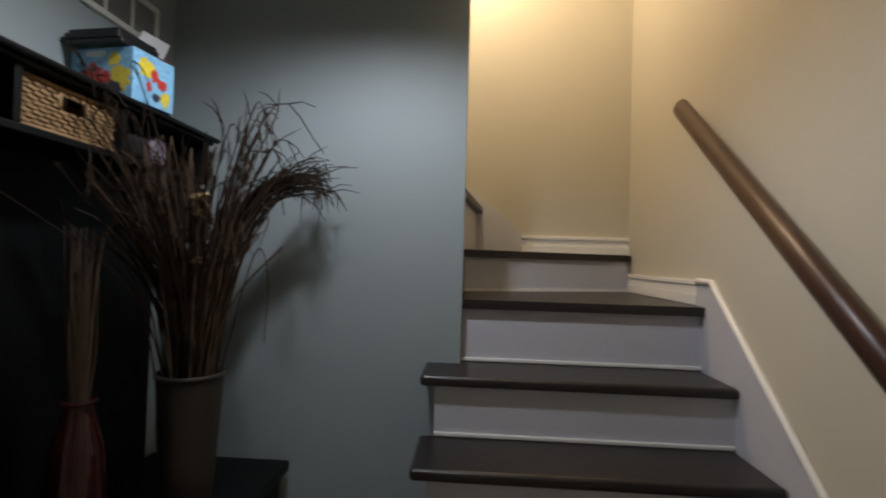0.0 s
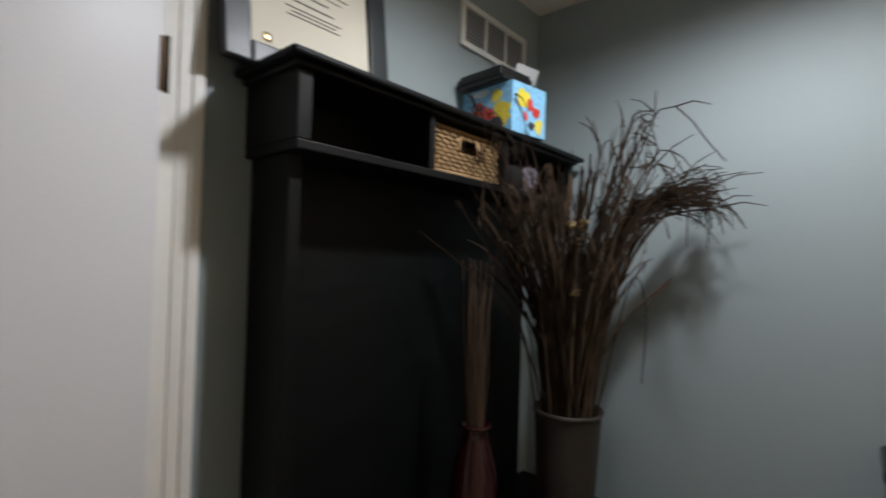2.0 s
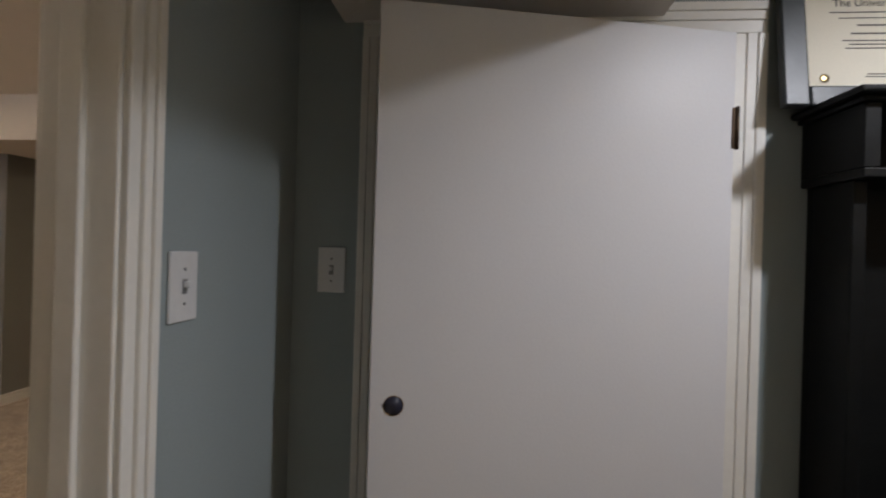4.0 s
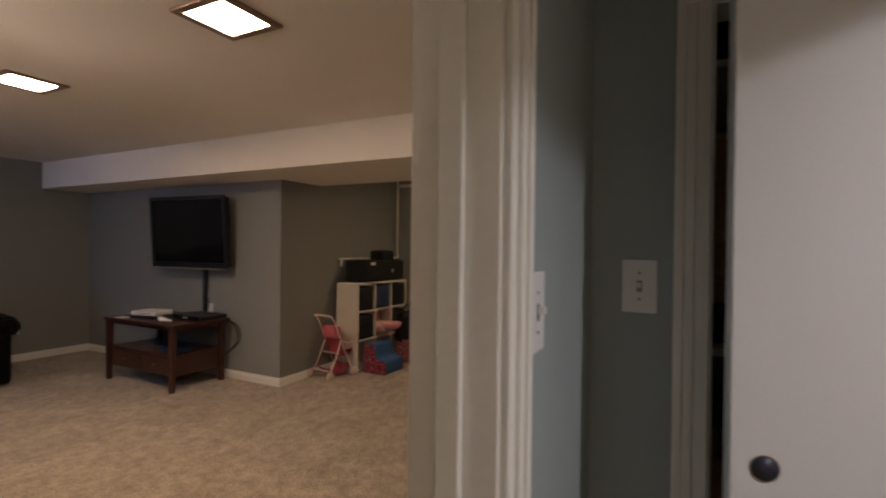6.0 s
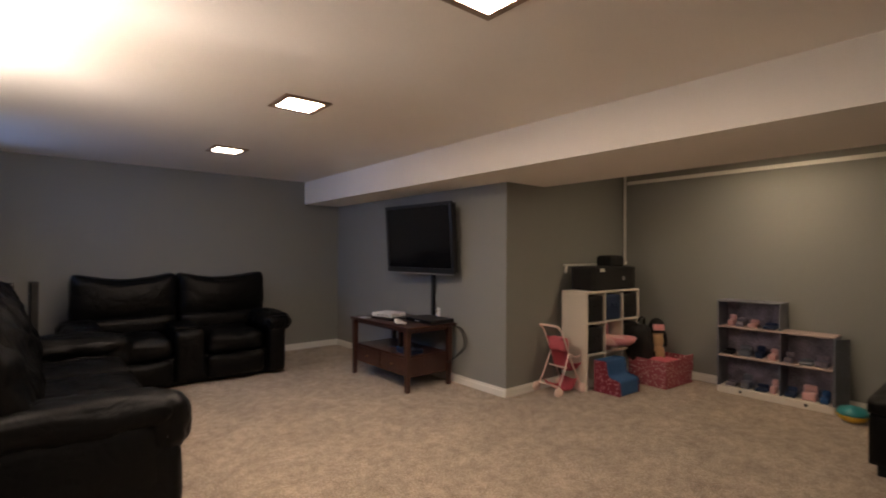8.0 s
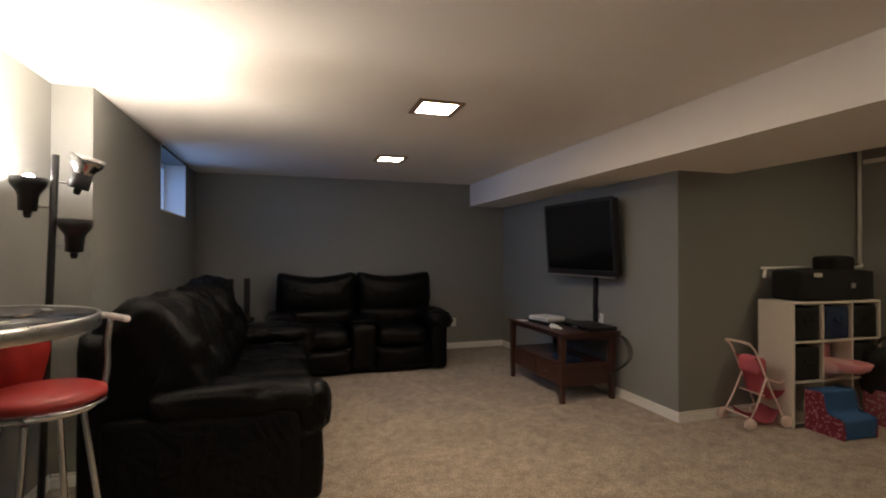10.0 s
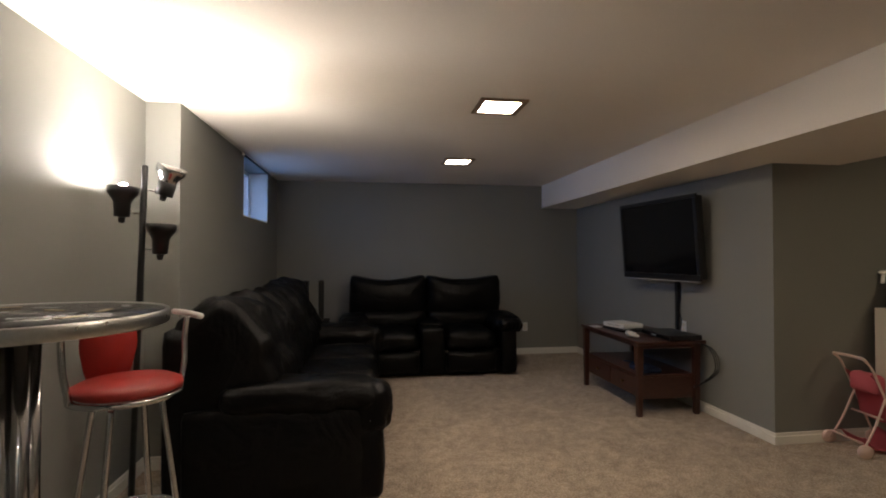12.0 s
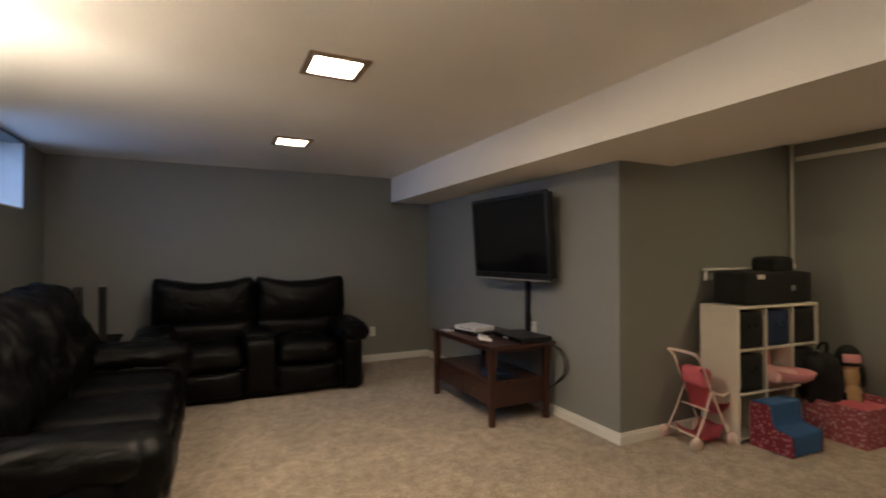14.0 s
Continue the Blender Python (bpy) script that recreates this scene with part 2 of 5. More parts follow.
M_PANE_WARM = mat("warm_diffuser", (0.9, 0.9, 0.9), rough=0.5, var=0.0, bump=0, emit=((1.0, 0.80, 0.50), 54.0))
M_BULB_LOW = mat("lit_dim_bulb", (0.9, 0.9, 0.9), rough=0.5, var=0.0, bump=0, emit=((1.0, 0.9, 0.78), BULB_LOW))
M_PURPLE = mat("dollhouse_mauve_panel", (0.07, 0.068, 0.10), rough=0.5, var=0.7, scale=9, bump=0.03, tint=(0.20, 0.17, 0.21))
M_FLOORPINK = mat("dollhouse_floor_board", (0.46, 0.36, 0.33), rough=0.5, var=0.15, scale=9, bump=0.03)
M_SLATE = mat("dollhouse_slate_panel", (0.15, 0.16, 0.19), rough=0.5, var=0.3, scale=7, bump=0.03)
M_TEALTOY = mat("teal_toy_plastic", (0.03, 0.25, 0.27), rough=0.4, var=0.1)
M_YELLOWTOY = mat("yellow_toy_plastic", (0.6, 0.36, 0.03), rough=0.4, var=0.1)
M_CONCRETE = mat("window_well_metal", (0.35, 0.38, 0.42), rough=0.6, var=0.15, scale=6)


# ---- builders ----
ROOT = {}


def thing(name, m, label, category, group="", kind=""):
    ob = new(name)
    ob.empty_display_size = 0.1
    ob.matrix_world = m
    ROOT[ob.name] = m
    return tagged(ob, label, category, group, kind)


def part(name, bm, material, parent=None, label="", smooth=False, here=False):
    """One mesh object; coordinates are those of its thing, or of the world with here=True."""
    if here and parent:
        bm.transform(ROOT[parent.name].inverted())
    me = bpy.data.meshes.new(name)
    bm.normal_update()
    bm.to_mesh(me)
    bm.free()
    me.materials.append(material)
    if smooth:
        me.polygons.foreach_set("use_smooth", [True] * len(me.polygons))
    ob = new(name, me)
    if parent:
        ob.parent = parent
        ROOT[ob.name] = ROOT.get(parent.name, Matrix())
    if label:
        ob["label"] = label
    return ob


def add_box(bm, lo, hi, bev=0.0, seg=2):
    made = bmesh.ops.create_cube(bm, size=1)["verts"]
    for v in made:
        v.co = Vector([(a + b) / 2 + c * (b - a) for a, b, c in zip(lo, hi, v.co)])
    if bev:
        edges = list({e for v in made for e in v.link_edges})
        bmesh.ops.bevel(bm, geom=edges, offset=bev, segments=seg, affect='EDGES', profile=0.5)


def box(name, lo, hi, material, parent=None, bev=0.004, label="", here=False):
    bm = bmesh.new()
    add_box(bm, lo, hi, bev)
    return part(name, bm, material, parent, label, here=here)


def structure(name, boxes, material, label, category):
    bm = bmesh.new()
    for lo, hi in boxes:
        add_box(bm, lo, hi)
    return tagged(part(name, bm, material), label, category, kind="structure")


def spline(pts, n=6):
    pts = [Vector(p) for p in pts]
    if len(pts) < 3:
        return pts
    out, ext = [], [2 * pts[0] - pts[1], *pts, 2 * pts[-1] - pts[-2]]
    for i in range(1, len(ext) - 2):
        a, b, c, d = ext[i - 1:i + 3]
        for k in range(n):
            t = k / n
            out.append(0.5 * ((2 * b) + (c - a) * t + (2 * a - 5 * b + 4 * c - d) * t * t + (3 * b - a - 3 * c + d) * t ** 3))
    return out + [pts[-1]]


def add_tube(bm, pts, r, seg=8, taper=1.0, squash=1.0):
    rings, up = [], Vector((0, 0, 1))
    for i, p in enumerate(pts):
        d = (pts[min(i + 1, len(pts) - 1)] - pts[max(i - 1, 0)]).normalized()
        side = d.cross(up) if abs(d.z) < 0.95 else d.cross(Vector((1, 0, 0)))
        side.normalize()
        top = side.cross(d)
        rad = r * (1 + (taper - 1) * i / max(1, len(pts) - 1))
        rings.append([bm.verts.new(p + side * math.cos(2 * math.pi * k / seg) * rad + top * math.sin(2 * math.pi * k / seg) * rad * squash) for k in range(seg)])
    for a, b in zip(rings, rings[1:]):
        for k in range(seg):
            bm.faces.new((a[k], a[(k + 1) % seg], b[(k + 1) % seg], b[k]))
    bm.faces.new(rings[0][::-1])
    bm.faces.new(rings[-1])


def tube(name, pts, r, material, parent=None, seg=10, label="", bend=6, taper=1.0, squash=1.0, here=False):
    bm = bmesh.new()
    add_tube(bm, spline(pts, bend), r, seg, taper, squash)
    return part(name, bm, material, parent, label, True, here)


def lathe(name, profile, material, parent=None, at=(0, 0, 0), seg=28, label="", here=False, tilt=None, cap=True):
    bm = bmesh.new()
    rings = []
    for r, z in profile:
        rings.append([bm.verts.new((max(r, 1e-4) * math.cos(2 * math.pi * k / seg), max(r, 1e-4) * math.sin(2 * math.pi * k / seg), z)) for k in range(seg)])
    for a, b in zip(rings, rings[1:]):
        for k in range(seg):
            bm.faces.new((a[k], a[(k + 1) % seg], b[(k + 1) % seg], b[k]))
    if cap:
        bm.faces.new(rings[0][::-1])
        bm.faces.new(rings[-1])
    else:
        for k in range(seg):
            bm.faces.new((rings[-1][k], rings[-1][(k + 1) % seg], rings[0][(k + 1) % seg], rings[0][k]))
    bmesh.ops.recalc_face_normals(bm, faces=bm.faces)
    if tilt:
        bm.transform(tilt)
    bm.transform(Matrix.Translation(at))
    return part(name, bm, material, parent, label, True, here)


def cushion(name, lo, hi, material, parent, r=0.06, puff=0.03, wrinkle=0.006, cuts=9, label="", axis=2, wave=0.0, seed=0):
    """A soft rounded block, puffed along one axis, with creases."""
    bm = bmesh.new()
    bmesh.ops.create_cube(bm, size=2)
    bmesh.ops.subdivide_edges(bm, edges=bm.edges[:], cuts=cuts, use_grid_fill=True)
    half = Vector([(b - a) / 2 for a, b in zip(lo, hi)])
    mid = Vector([(a + b) / 2 for a, b in zip(lo, hi)])
    inner = Vector([max(0.001, h - r) for h in half])
    for v in bm.verts:
        u = v.co.copy()
        p = Vector([u[i] * half[i] for i in range(3)])
        q = Vector([max(-inner[i], min(inner[i], p[i])) for i in range(3)])
        d = p - q
        if d.length > 1e-6:
            p = q + d.normalized() * min(r, d.length)
        o = [i for i in range(3) if i != axis]
        p[axis] += puff * u[axis] * (1 - u[o[0]] ** 2) * (1 - u[o[1]] ** 2)
        if wave:
            p[2] += wave * max(0, u[2]) * (abs(u[0]) ** 2 - 0.4)
        w = noise.noise(Vector((p.x * 7 + seed, p.y * 7, p.z * 7))) + 0.5 * noise.noise(Vector((p.x * 19, p.y * 19 + seed, p.z * 19)))
        p += p.normalized() * w * wrinkle
        v.co = p + mid
    return part(name, bm, material, parent, label, True)


def prism(bm, poly, z0, z1):
    a = [bm.verts.new((x, y, z0)) for x, y in poly]
    b = [bm.verts.new((x, y, z1)) for x, y in poly]
    n = len(poly)
    bm.faces.new(a[::-1])
    bm.faces.new(b)
    for k in range(n):
        bm.faces.new((a[k], a[(k + 1) % n], b[(k + 1) % n], b[k]))
    bmesh.ops.recalc_face_normals(bm, faces=bm.faces)


# ---- structure ----
CEIL, SOFFIT = 2.36, 2.045
XL, XW, YJ, YF, XT, YA, XA = -1.195, -0.985, 3.54, 6.72, 3.14, 3.33, 5.25
structure("floor", [((-1.5, -3.8, -0.1), (5.5, 7.0, 0.0))], M_CARPET, "beige mottled cut-pile carpet over the whole basement floor", "carpet")
structure("ceiling", [((-1.5, -2.15, CEIL), (5.5, 7.0, CEIL + 0.12)), ((-0.337, -2.56, CEIL), (5.5, -2.15, CEIL + 0.12))], M_CEIL, "off-white painted flat basement ceiling", "ceiling")
structure("ceiling_beam", [((2.615, 0.086, SOFFIT), (3.70, YF, CEIL - 0.001))], M_CEIL, "boxed-in white drywall soffit running along the ceiling", "soffit")
structure("wall_left", [((-1.5, 0.086, 0), (XL, YJ, CEIL))], M_GREY, "grey painted wall behind the bar table", "wall")
WY0, WY1, WZ0, WZ1 = 5.08, 6.14, 1.755, 2.335
structure("wall_window", [((-1.5, YJ, 0), (XW, WY0, CEIL)), ((-1.5, WY1, 0), (XW, YF, CEIL)),
                          ((-1.5, WY0, 0), (XW, WY1, WZ0)), ((-1.5, WY0, WZ1), (XW, WY1, CEIL))], M_GREY, "grey painted wall with a small high basement window", "wall")
structure("wall_far", [((-1.5, YF, 0), (XT, 6.95, CEIL))], M_GREY, "plain grey painted end wall behind the loveseat", "wall")
structure("wall_tv", [((XT, YA, 0), (5.5, 6.95, CEIL))], M_GREY, "grey painted projecting wall that carries the television", "wall")
structure("wall_alcove", [((XA, 0.086, 0), (5.5, YA, CEIL))], M_GREY, "grey painted back wall of the play alcove", "wall")
JX0, JX1 = -0.80, 0.240
structure("wall_divider", [((-1.5, 0.05, 0), (JX0, 0.085, CEIL)), ((JX1, 0.05, 0), (5.5, 0.085, CEIL)), ((JX0, 0.05, 2.05), (JX1, 0.085, CEIL))], M_GREY, "grey painted wall round the hall opening", "wall")
structure("wall_hall_north", [((-1.5, -0.035, 0), (JX0, 0.05, CEIL)), ((JX1, -0.035, 0), (2.0, 0.05, CEIL)), ((JX0, -0.035, 2.05), (JX1, 0.05, CEIL))], M_TEAL, "blue-grey painted hall wall beside the room opening", "wall")
CX, CY0, CY1, CZ = 0.855, -1.158, -0.280, 1.945
structure("wall_hall_closet", [((CX, -2.56, 0), (CX + 0.1, CY0, CEIL)), ((CX, CY1, 0), (CX + 0.1, -0.035, CEIL)), ((CX, CY0, CZ), (CX + 0.1, CY1, CEIL))], M_TEAL, "blue-grey painted hall wall with the closet door", "wall")
structure("wall_closet_inside", [((1.75, -1.6, 0), (1.85, -0.035, CEIL)), ((CX + 0.1, -1.7, 0), (1.75, -1.6, CEIL))], M_GREY, "dim closet walls", "wall")
structure("wall_stair_side", [((-0.337, -2.68, 0), (2.0, -2.56, 4.9)), ((-1.275, -2.15, CEIL + 0.12), (-0.337, -2.03, 4.9)), ((-0.337, -2.56, CEIL + 0.12), (-0.22, -2.15, 4.9))], M_TEAL, "blue-grey painted wall ending at the stairs", "wall")
structure("wall_rail", [((-1.5, -3.7, 0), (-1.275, -0.035, 4.9))], M_CREAM, "pale cream wall carrying the handrail", "wall")
structure("wall_stair_back", [((-1.275, -3.7, 0), (2.0, -3.545, 4.9))], M_CREAM, "pale cream wall behind the winding stair", "wall")
structure("wall_stair_end", [((1.9, -3.545, 0), (2.0, -2.68, 4.9))], M_CREAM, "cream wall closing the upper stair", "wall")
structure("ceiling_stair", [((-1.5, -3.7, 4.9), (2.0, -1.6, 5.0))], M_CEIL, "white ceiling above the stair", "ceiling")
SOFY, SOFZ = -0.985, 1.985
structure("ceiling_hall_soffit", [((-1.275, SOFY, SOFZ), (CX - 0.001, -0.16, CEIL - 0.001))], M_CEIL, "boxed-in white soffit over the hall", "soffit")


def baseboard(a, b, into, h=0.085, d=0.014, z=0.0):
    """Baseboard with a stepped top along a wall from a to b; into: the side of the room."""
    (x0, y0), (x1, y1) = a, b
    bm = bmesh.new()
    for dd, z0, z1 in ((d, z, z + h * 0.72), (d * 0.55, z + h * 0.72, z + h)):
        lo = (min(x0, x1, x0 + into[0] * dd, x1 + into[0] * dd), min(y0, y1, y0 + into[1] * dd, y1 + into[1] * dd), z0)
        hi = (max(x0, x1, x0 + into[0] * dd, x1 + into[0] * dd), max(y0, y1, y0 + into[1] * dd, y1 + into[1] * dd), z1)
        add_box(bm, lo, hi, 0.002, 1)
    return tagged(part("baseboard", bm, M_TRIM), "white painted wooden baseboard along the wall", "baseboard", kind="structure")


baseboard((XL, 0.13), (XL, YJ), (1, 0))
baseboard((XL + 0.014, YJ), (XW + 0.014, YJ), (0, -1))
baseboard((XW, YJ), (XW, YF), (1, 0))
baseboard((XW + 0.014, YF), (XT, YF), (0, -1))
baseboard((XT, YA - 0.014), (XT, YF - 0.014), (-1, 0))
baseboard((XT, YA), (XA, YA), (0, -1))
baseboard((XA, 0.13), (XA, YA - 0.014), (-1, 0))
baseboard((JX1 + 0.06, 0.086), (XA - 0.014, 0.086), (0, 1))
baseboard((0.29, -0.035), (CX, -0.035), (0, -1))


def casing(name, rects, face, out, label, steps=(0.012, 0.019, 0.024)):
    """Stepped door casing: each rect gives two spans on a wall; face: its plane, out: the side it stands on."""
    axis, at = face
    bm = bmesh.new()
    for (u0, u1), (z0, z1), thick_side in rects:
        for (f0, f1), d in zip(((0.0, 0.42), (0.42, 0.72), (0.72, 1.0)), steps):
            if thick_side in ('+', '-'):
                a, b = (f0, f1) if thick_side == '+' else (1 - f1, 1 - f0)
                s, z = (u0 + (u1 - u0) * a, u0 + (u1 - u0) * b), (z0, z1)
            else:
                s, z = (u0, u1), (z0 + (z1 - z0) * f0, z0 + (z1 - z0) * f1)
            lo_n, hi_n = sorted((at, at + out * d))
            if axis == 'y':
                add_box(bm, (s[0], lo_n, z[0]), (s[1], hi_n, z[1]), 0.003, 2)
            else:
                add_box(bm, (lo_n, s[0], z[0]), (hi_n, s[1], z[1]), 0.003, 2)
    return tagged(part(name, bm, M_TRIM), label, "door trim", kind="structure")


# room opening: jamb lining with stop, and casings on both faces
bm = bmesh.new()
add_box(bm, (JX1 - 0.018, -0.036, 0), (JX1, 0.086, 2.05), 0.003)
add_box(bm, (JX1 - 0.03, 0.012, 0), (JX1 - 0.018, 0.048, 2.04), 0.003)
add_box(bm, (JX0, -0.036, 0), (JX0 + 0.018, 0.086, 2.05), 0.003)
add_box(bm, (JX0 + 0.018, 0.012, 0), (JX0 + 0.03, 0.048, 2.04), 0.003)
add_box(bm, (JX0 + 0.018, -0.036, 2.032), (JX1 - 0.018, 0.086, 2.05), 0.003)
tagged(part("trim_jamb", bm, M_TRIM), "white painted door jamb of the room opening", "door trim", kind="structure")
for nm, at, out in (("trim_casing_hall", -0.036, -1), ("trim_casing_room", 0.086, 1)):
    casing(nm, [((JX1 - 0.012, JX1 + 0.048), (0, 2.042), '+'), ((JX0 - 0.068, JX0 + 0.012), (0, 2.042), '-'), ((JX0 - 0.068, JX1 + 0.048), (2.042, 2.12), 'h')],
           ('y', at), out, "white fluted wooden casing round the room opening")
# closet opening
bm = bmesh.new()
add_box(bm, (CX - 0.001, CY0, 0), (CX + 0.1, CY0 + 0.012, CZ), 0.002)
add_box(bm, (CX - 0.001, CY1 - 0.012, 0), (CX + 0.1, CY1, CZ), 0.002)
add_box(bm, (CX - 0.001, CY0 + 0.012, CZ - 0.012), (CX + 0.1, CY1 - 0.012, CZ), 0.002)
tagged(part("trim_closet_jamb", bm, M_TRIM), "white painted jamb of the closet", "door trim", kind="structure")
casing("trim_closet_casing", [((CY1 - 0.006, CY1 + 0.066), (0, CZ - 0.004), '+'), ((CY0 - 0.08, CY0 + 0.006), (0, CZ - 0.004), '-'), ((CY0 - 0.08, CY1 + 0.066), (CZ - 0.004, CZ + 0.075), 'h')],
       ('x', CX), -1, "white moulded wooden casing round the closet door", (0.012, 0.0145, 0.018))

# ---- stairs ----
stairs = thing("staircase", pose(-0.8, -2.6, 0), "dark treads and white risers on a winding basement stair", "stairs")
SX0, SX1 = -1.262, -0.206
TREADS = [(0.23, -1.60), (0.46, -1.845), (0.69, -2.095), (0.90, -2.342), (1.145, -2.588)]


def tread_box(lo, hi):
    bm = bmesh.new()
    add_box(bm, lo, hi, 0.012, 3)
    return part("tread", bm, M_TREAD, stairs, here=True, smooth=False)


for i, (z, y) in enumerate(TREADS):
    prev = TREADS[i - 1][0] if i else 0.0
    x1 = SX1 if i < 4 else -0.337
    back = TREADS[i + 1][1] - 0.035 if i < 3 else (-2.64 if i == 3 else None)
    if back is not None:
        tread_box((SX0, back, z - 0.036), (x1, y, z))
    rx1 = -0.255 if i < 4 else -0.337
    box("riser", (SX0, y - 0.045, prev), (rx1, y - 0.030, z - 0.037), M_RISER, stairs, 0.001, here=True)
    box("cove_strip", (SX0, y - 0.0295, prev + 0.001), (rx1, y - 0.018, prev + 0.016), M_TRIM, stairs, 0.004, here=True)
    if i < 4:
        box("side_panel", (-0.27, max(y - 0.30, -2.559), 0), (-0.2551, y - 0.046, z - 0.037), M_RISER, stairs, 0.001, here=True)
bm = bmesh.new()
prism(bm, [(SX0, -2.588), (-0.338, -2.588), (-0.338, -3.12), (-1.27, -3.54)], 1.109, 1.145)
part("winder_tread", bm, M_TREAD, stairs, here=True)
bm = bmesh.new()
prism(bm, [(-0.338, -3.094), (-0.338, -3.109), (-1.27, -3.515), (-1.27, -3.5)], 1.1455, 1.316)
part("winder_riser", bm, M_RISER, stairs, here=True)
bm = bmesh.new()
prism(bm, [(-0.338, -3.080), (-0.338, -3.0939), (-1.26, -3.499), (-1.26, -3.485)], 1.1456, 1.160)
part("cove_strip", bm, M_TRIM, stairs, here=True)
bm = bmesh.new()
prism(bm, [(-0.30, -3.05), (-0.30, -3.54), (-1.27, -3.54), (-1.27, -3.47)], 1.317, 1.352)
part("winder_tread", bm, M_TREAD, stairs, here=True)
bm = bmesh.new()
prism(bm, [(-0.325, -2.685), (-0.43, -3.54), (0.0, -3.54), (0.0, -2.685)], 1.575, 1.61)
part("winder_tread", bm, M_TREAD, stairs, here=True)
bm = bmesh.new()
prism(bm, [(-0.30, -2.70), (-0.395, -3.53), (-0.38, -3.53), (-0.285, -2.70)], 1.353, 1.574)
part("winder_riser", bm, M_RISER, stairs, here=True)
for k in range(5):
    z, x = 1.61 + 0.19 * (k + 1), -0.02 + 0.25 * k
    box("tread", (x - 0.03, -3.54, z - 0.036), (x + 0.26, -2.685, z), M_TREAD, stairs, 0.008, here=True)
    box("riser", (x, -3.54, z - 0.19), (x + 0.015, -2.685, z - 0.037), M_RISER, stairs, 0.001, here=True)
# skirt boards
bm = bmesh.new()
poly = [(-1.2, 0.0), (-1.2, 0.05), (-2.545, 1.235), (-2.66, 1.235), (-2.66, 0.8), (-1.6, 0.0)]
for x0, x1, off in ((-1.275, -1.262, 0.0),):
    a = [bm.verts.new((x0, y, z)) for y, z in poly]
    b = [bm.verts.new((x1, y, z)) for y, z in poly]
    bm.faces.new(a)
    bm.faces.new(b[::-1])
    for k in range(len(poly)):
        bm.faces.new((a[k], a[(k + 1) % len(poly)], b[(k + 1) % len(poly)], b[k]))
bmesh.ops.recalc_face_normals(bm, faces=bm.faces)
part("skirt_board", bm, M_RISER, stairs, here=True)
tube("skirt_cap", [(-1.262, -1.2, 0.056), (-1.262, -2.545, 1.242), (-1.262, -2.655, 1.242)], 0.013, M_TRIM, stairs, seg=8, bend=1, here=True)
bm = bmesh.new()
for d, z0, z1 in ((0.018, 0, 0.045), (0.013, 0.045, 0.08), (0.019, 0.08, 0.1)):
    add_box(bm, (-1.275, -3.545, 1.146 + z0), (-1.275 + d, -2.66, 1.146 + z1), 0.003)
part("wall_base", bm, M_TRIM, stairs, here=True)
bm = bmesh.new()
for d, z0, z1 in ((0.018, 0, 0.045), (0.013, 0.045, 0.08), (0.019, 0.08, 0.1)):
    add_box(bm, (-1.275, -3.545, 1.353 + z0), (-0.66, -3.545 + d, 1.353 + z1), 0.003)
part("wall_base", bm, M_TRIM, stairs, here=True)
bm = bmesh.new()
poly = [(-0.69, 1.354), (-0.69, 1.452), (-0.33, 1.735), (1.2, 2.96), (1.2, 2.7), (-0.3, 1.50), (-0.3, 1.354)]
a = [bm.verts.new((x, -3.544, z)) for x, z in poly]
b = [bm.verts.new((x, -3.53, z)) for x, z in poly]
bm.faces.new(a)
bm.faces.new(b[::-1])
for k in range(len(poly)):
    bm.faces.new((a[k], a[(k + 1) % len(poly)], b[(k + 1) % len(poly)], b[k]))
bmesh.ops.recalc_face_normals(bm, faces=bm.faces)
part("skirt_board", bm, M_RISER, stairs, here=True)


def handrail(pts, brackets, label):
    t = thing("handrail", pose(*pts[0]), label, "handrail")
    d = (Vector(pts[-1]) - Vector(pts[0])).normalized()
    bm = bmesh.new()
    add_tube(bm, [Vector(p) for p in pts], 0.029, 14, squash=1.3)
    part("rail", bm, M_RAIL, t, smooth=True, here=True)
    for b, wall in brackets:
        b, wall = Vector(b), Vector(wall)
        tube("bracket", [b, b + (wall - b) * 0.6 + Vector((0, 0, -0.03)), wall + Vector((0, 0, -0.05))], 0.007, M_BRASS, t, here=True)
    return t


handrail([(-1.205, -2.70, 1.945), (-1.205, -1.0, 0.505)], [((-1.205, -2.5, 1.755), (-1.274, -2.5, 1.755)), ((-1.205, -1.7, 1.10), (-1.274, -1.7, 1.10))],
         "dark walnut stair handrail sloping along the cream wall")

# ---- hall things ----
# closet door, ajar: hinged at one jamb
door = tagged(thing("door_closet", pose(CX - 0.004, CY0 + 0.014, 0, 0, 0, 12.6), "white flat slab closet door standing ajar, knob missing", "door"), kind="structure")
bm = bmesh.new()
add_box(bm, (-0.036, 0.0, 0.012), (0.0, 0.862, 1.932), 0.003)
slab = part("slab", bm, M_DOOR, door)
# no real bore: a flat dark disc paints the shade inside the hole
lathe("knob_hole_shade", [(0.021, -0.0006), (0.021, 0.0008)], M_DARK_PRINT_SHADE, door, tilt=pose(0, 0, 0, 0, -90, 0), at=(-0.0364, 0.808, 1.03), label="flat dark disc painted as the shade in the empty knob hole")
lathe("hole_rim", [(0.0212, 0), (0.0228, 0), (0.0228, 0.0012), (0.0212, 0.0012)], M_BRASS, door, tilt=pose(0, 0, 0, 0, -90, 0), at=(-0.0364, 0.808, 1.03), cap=False)
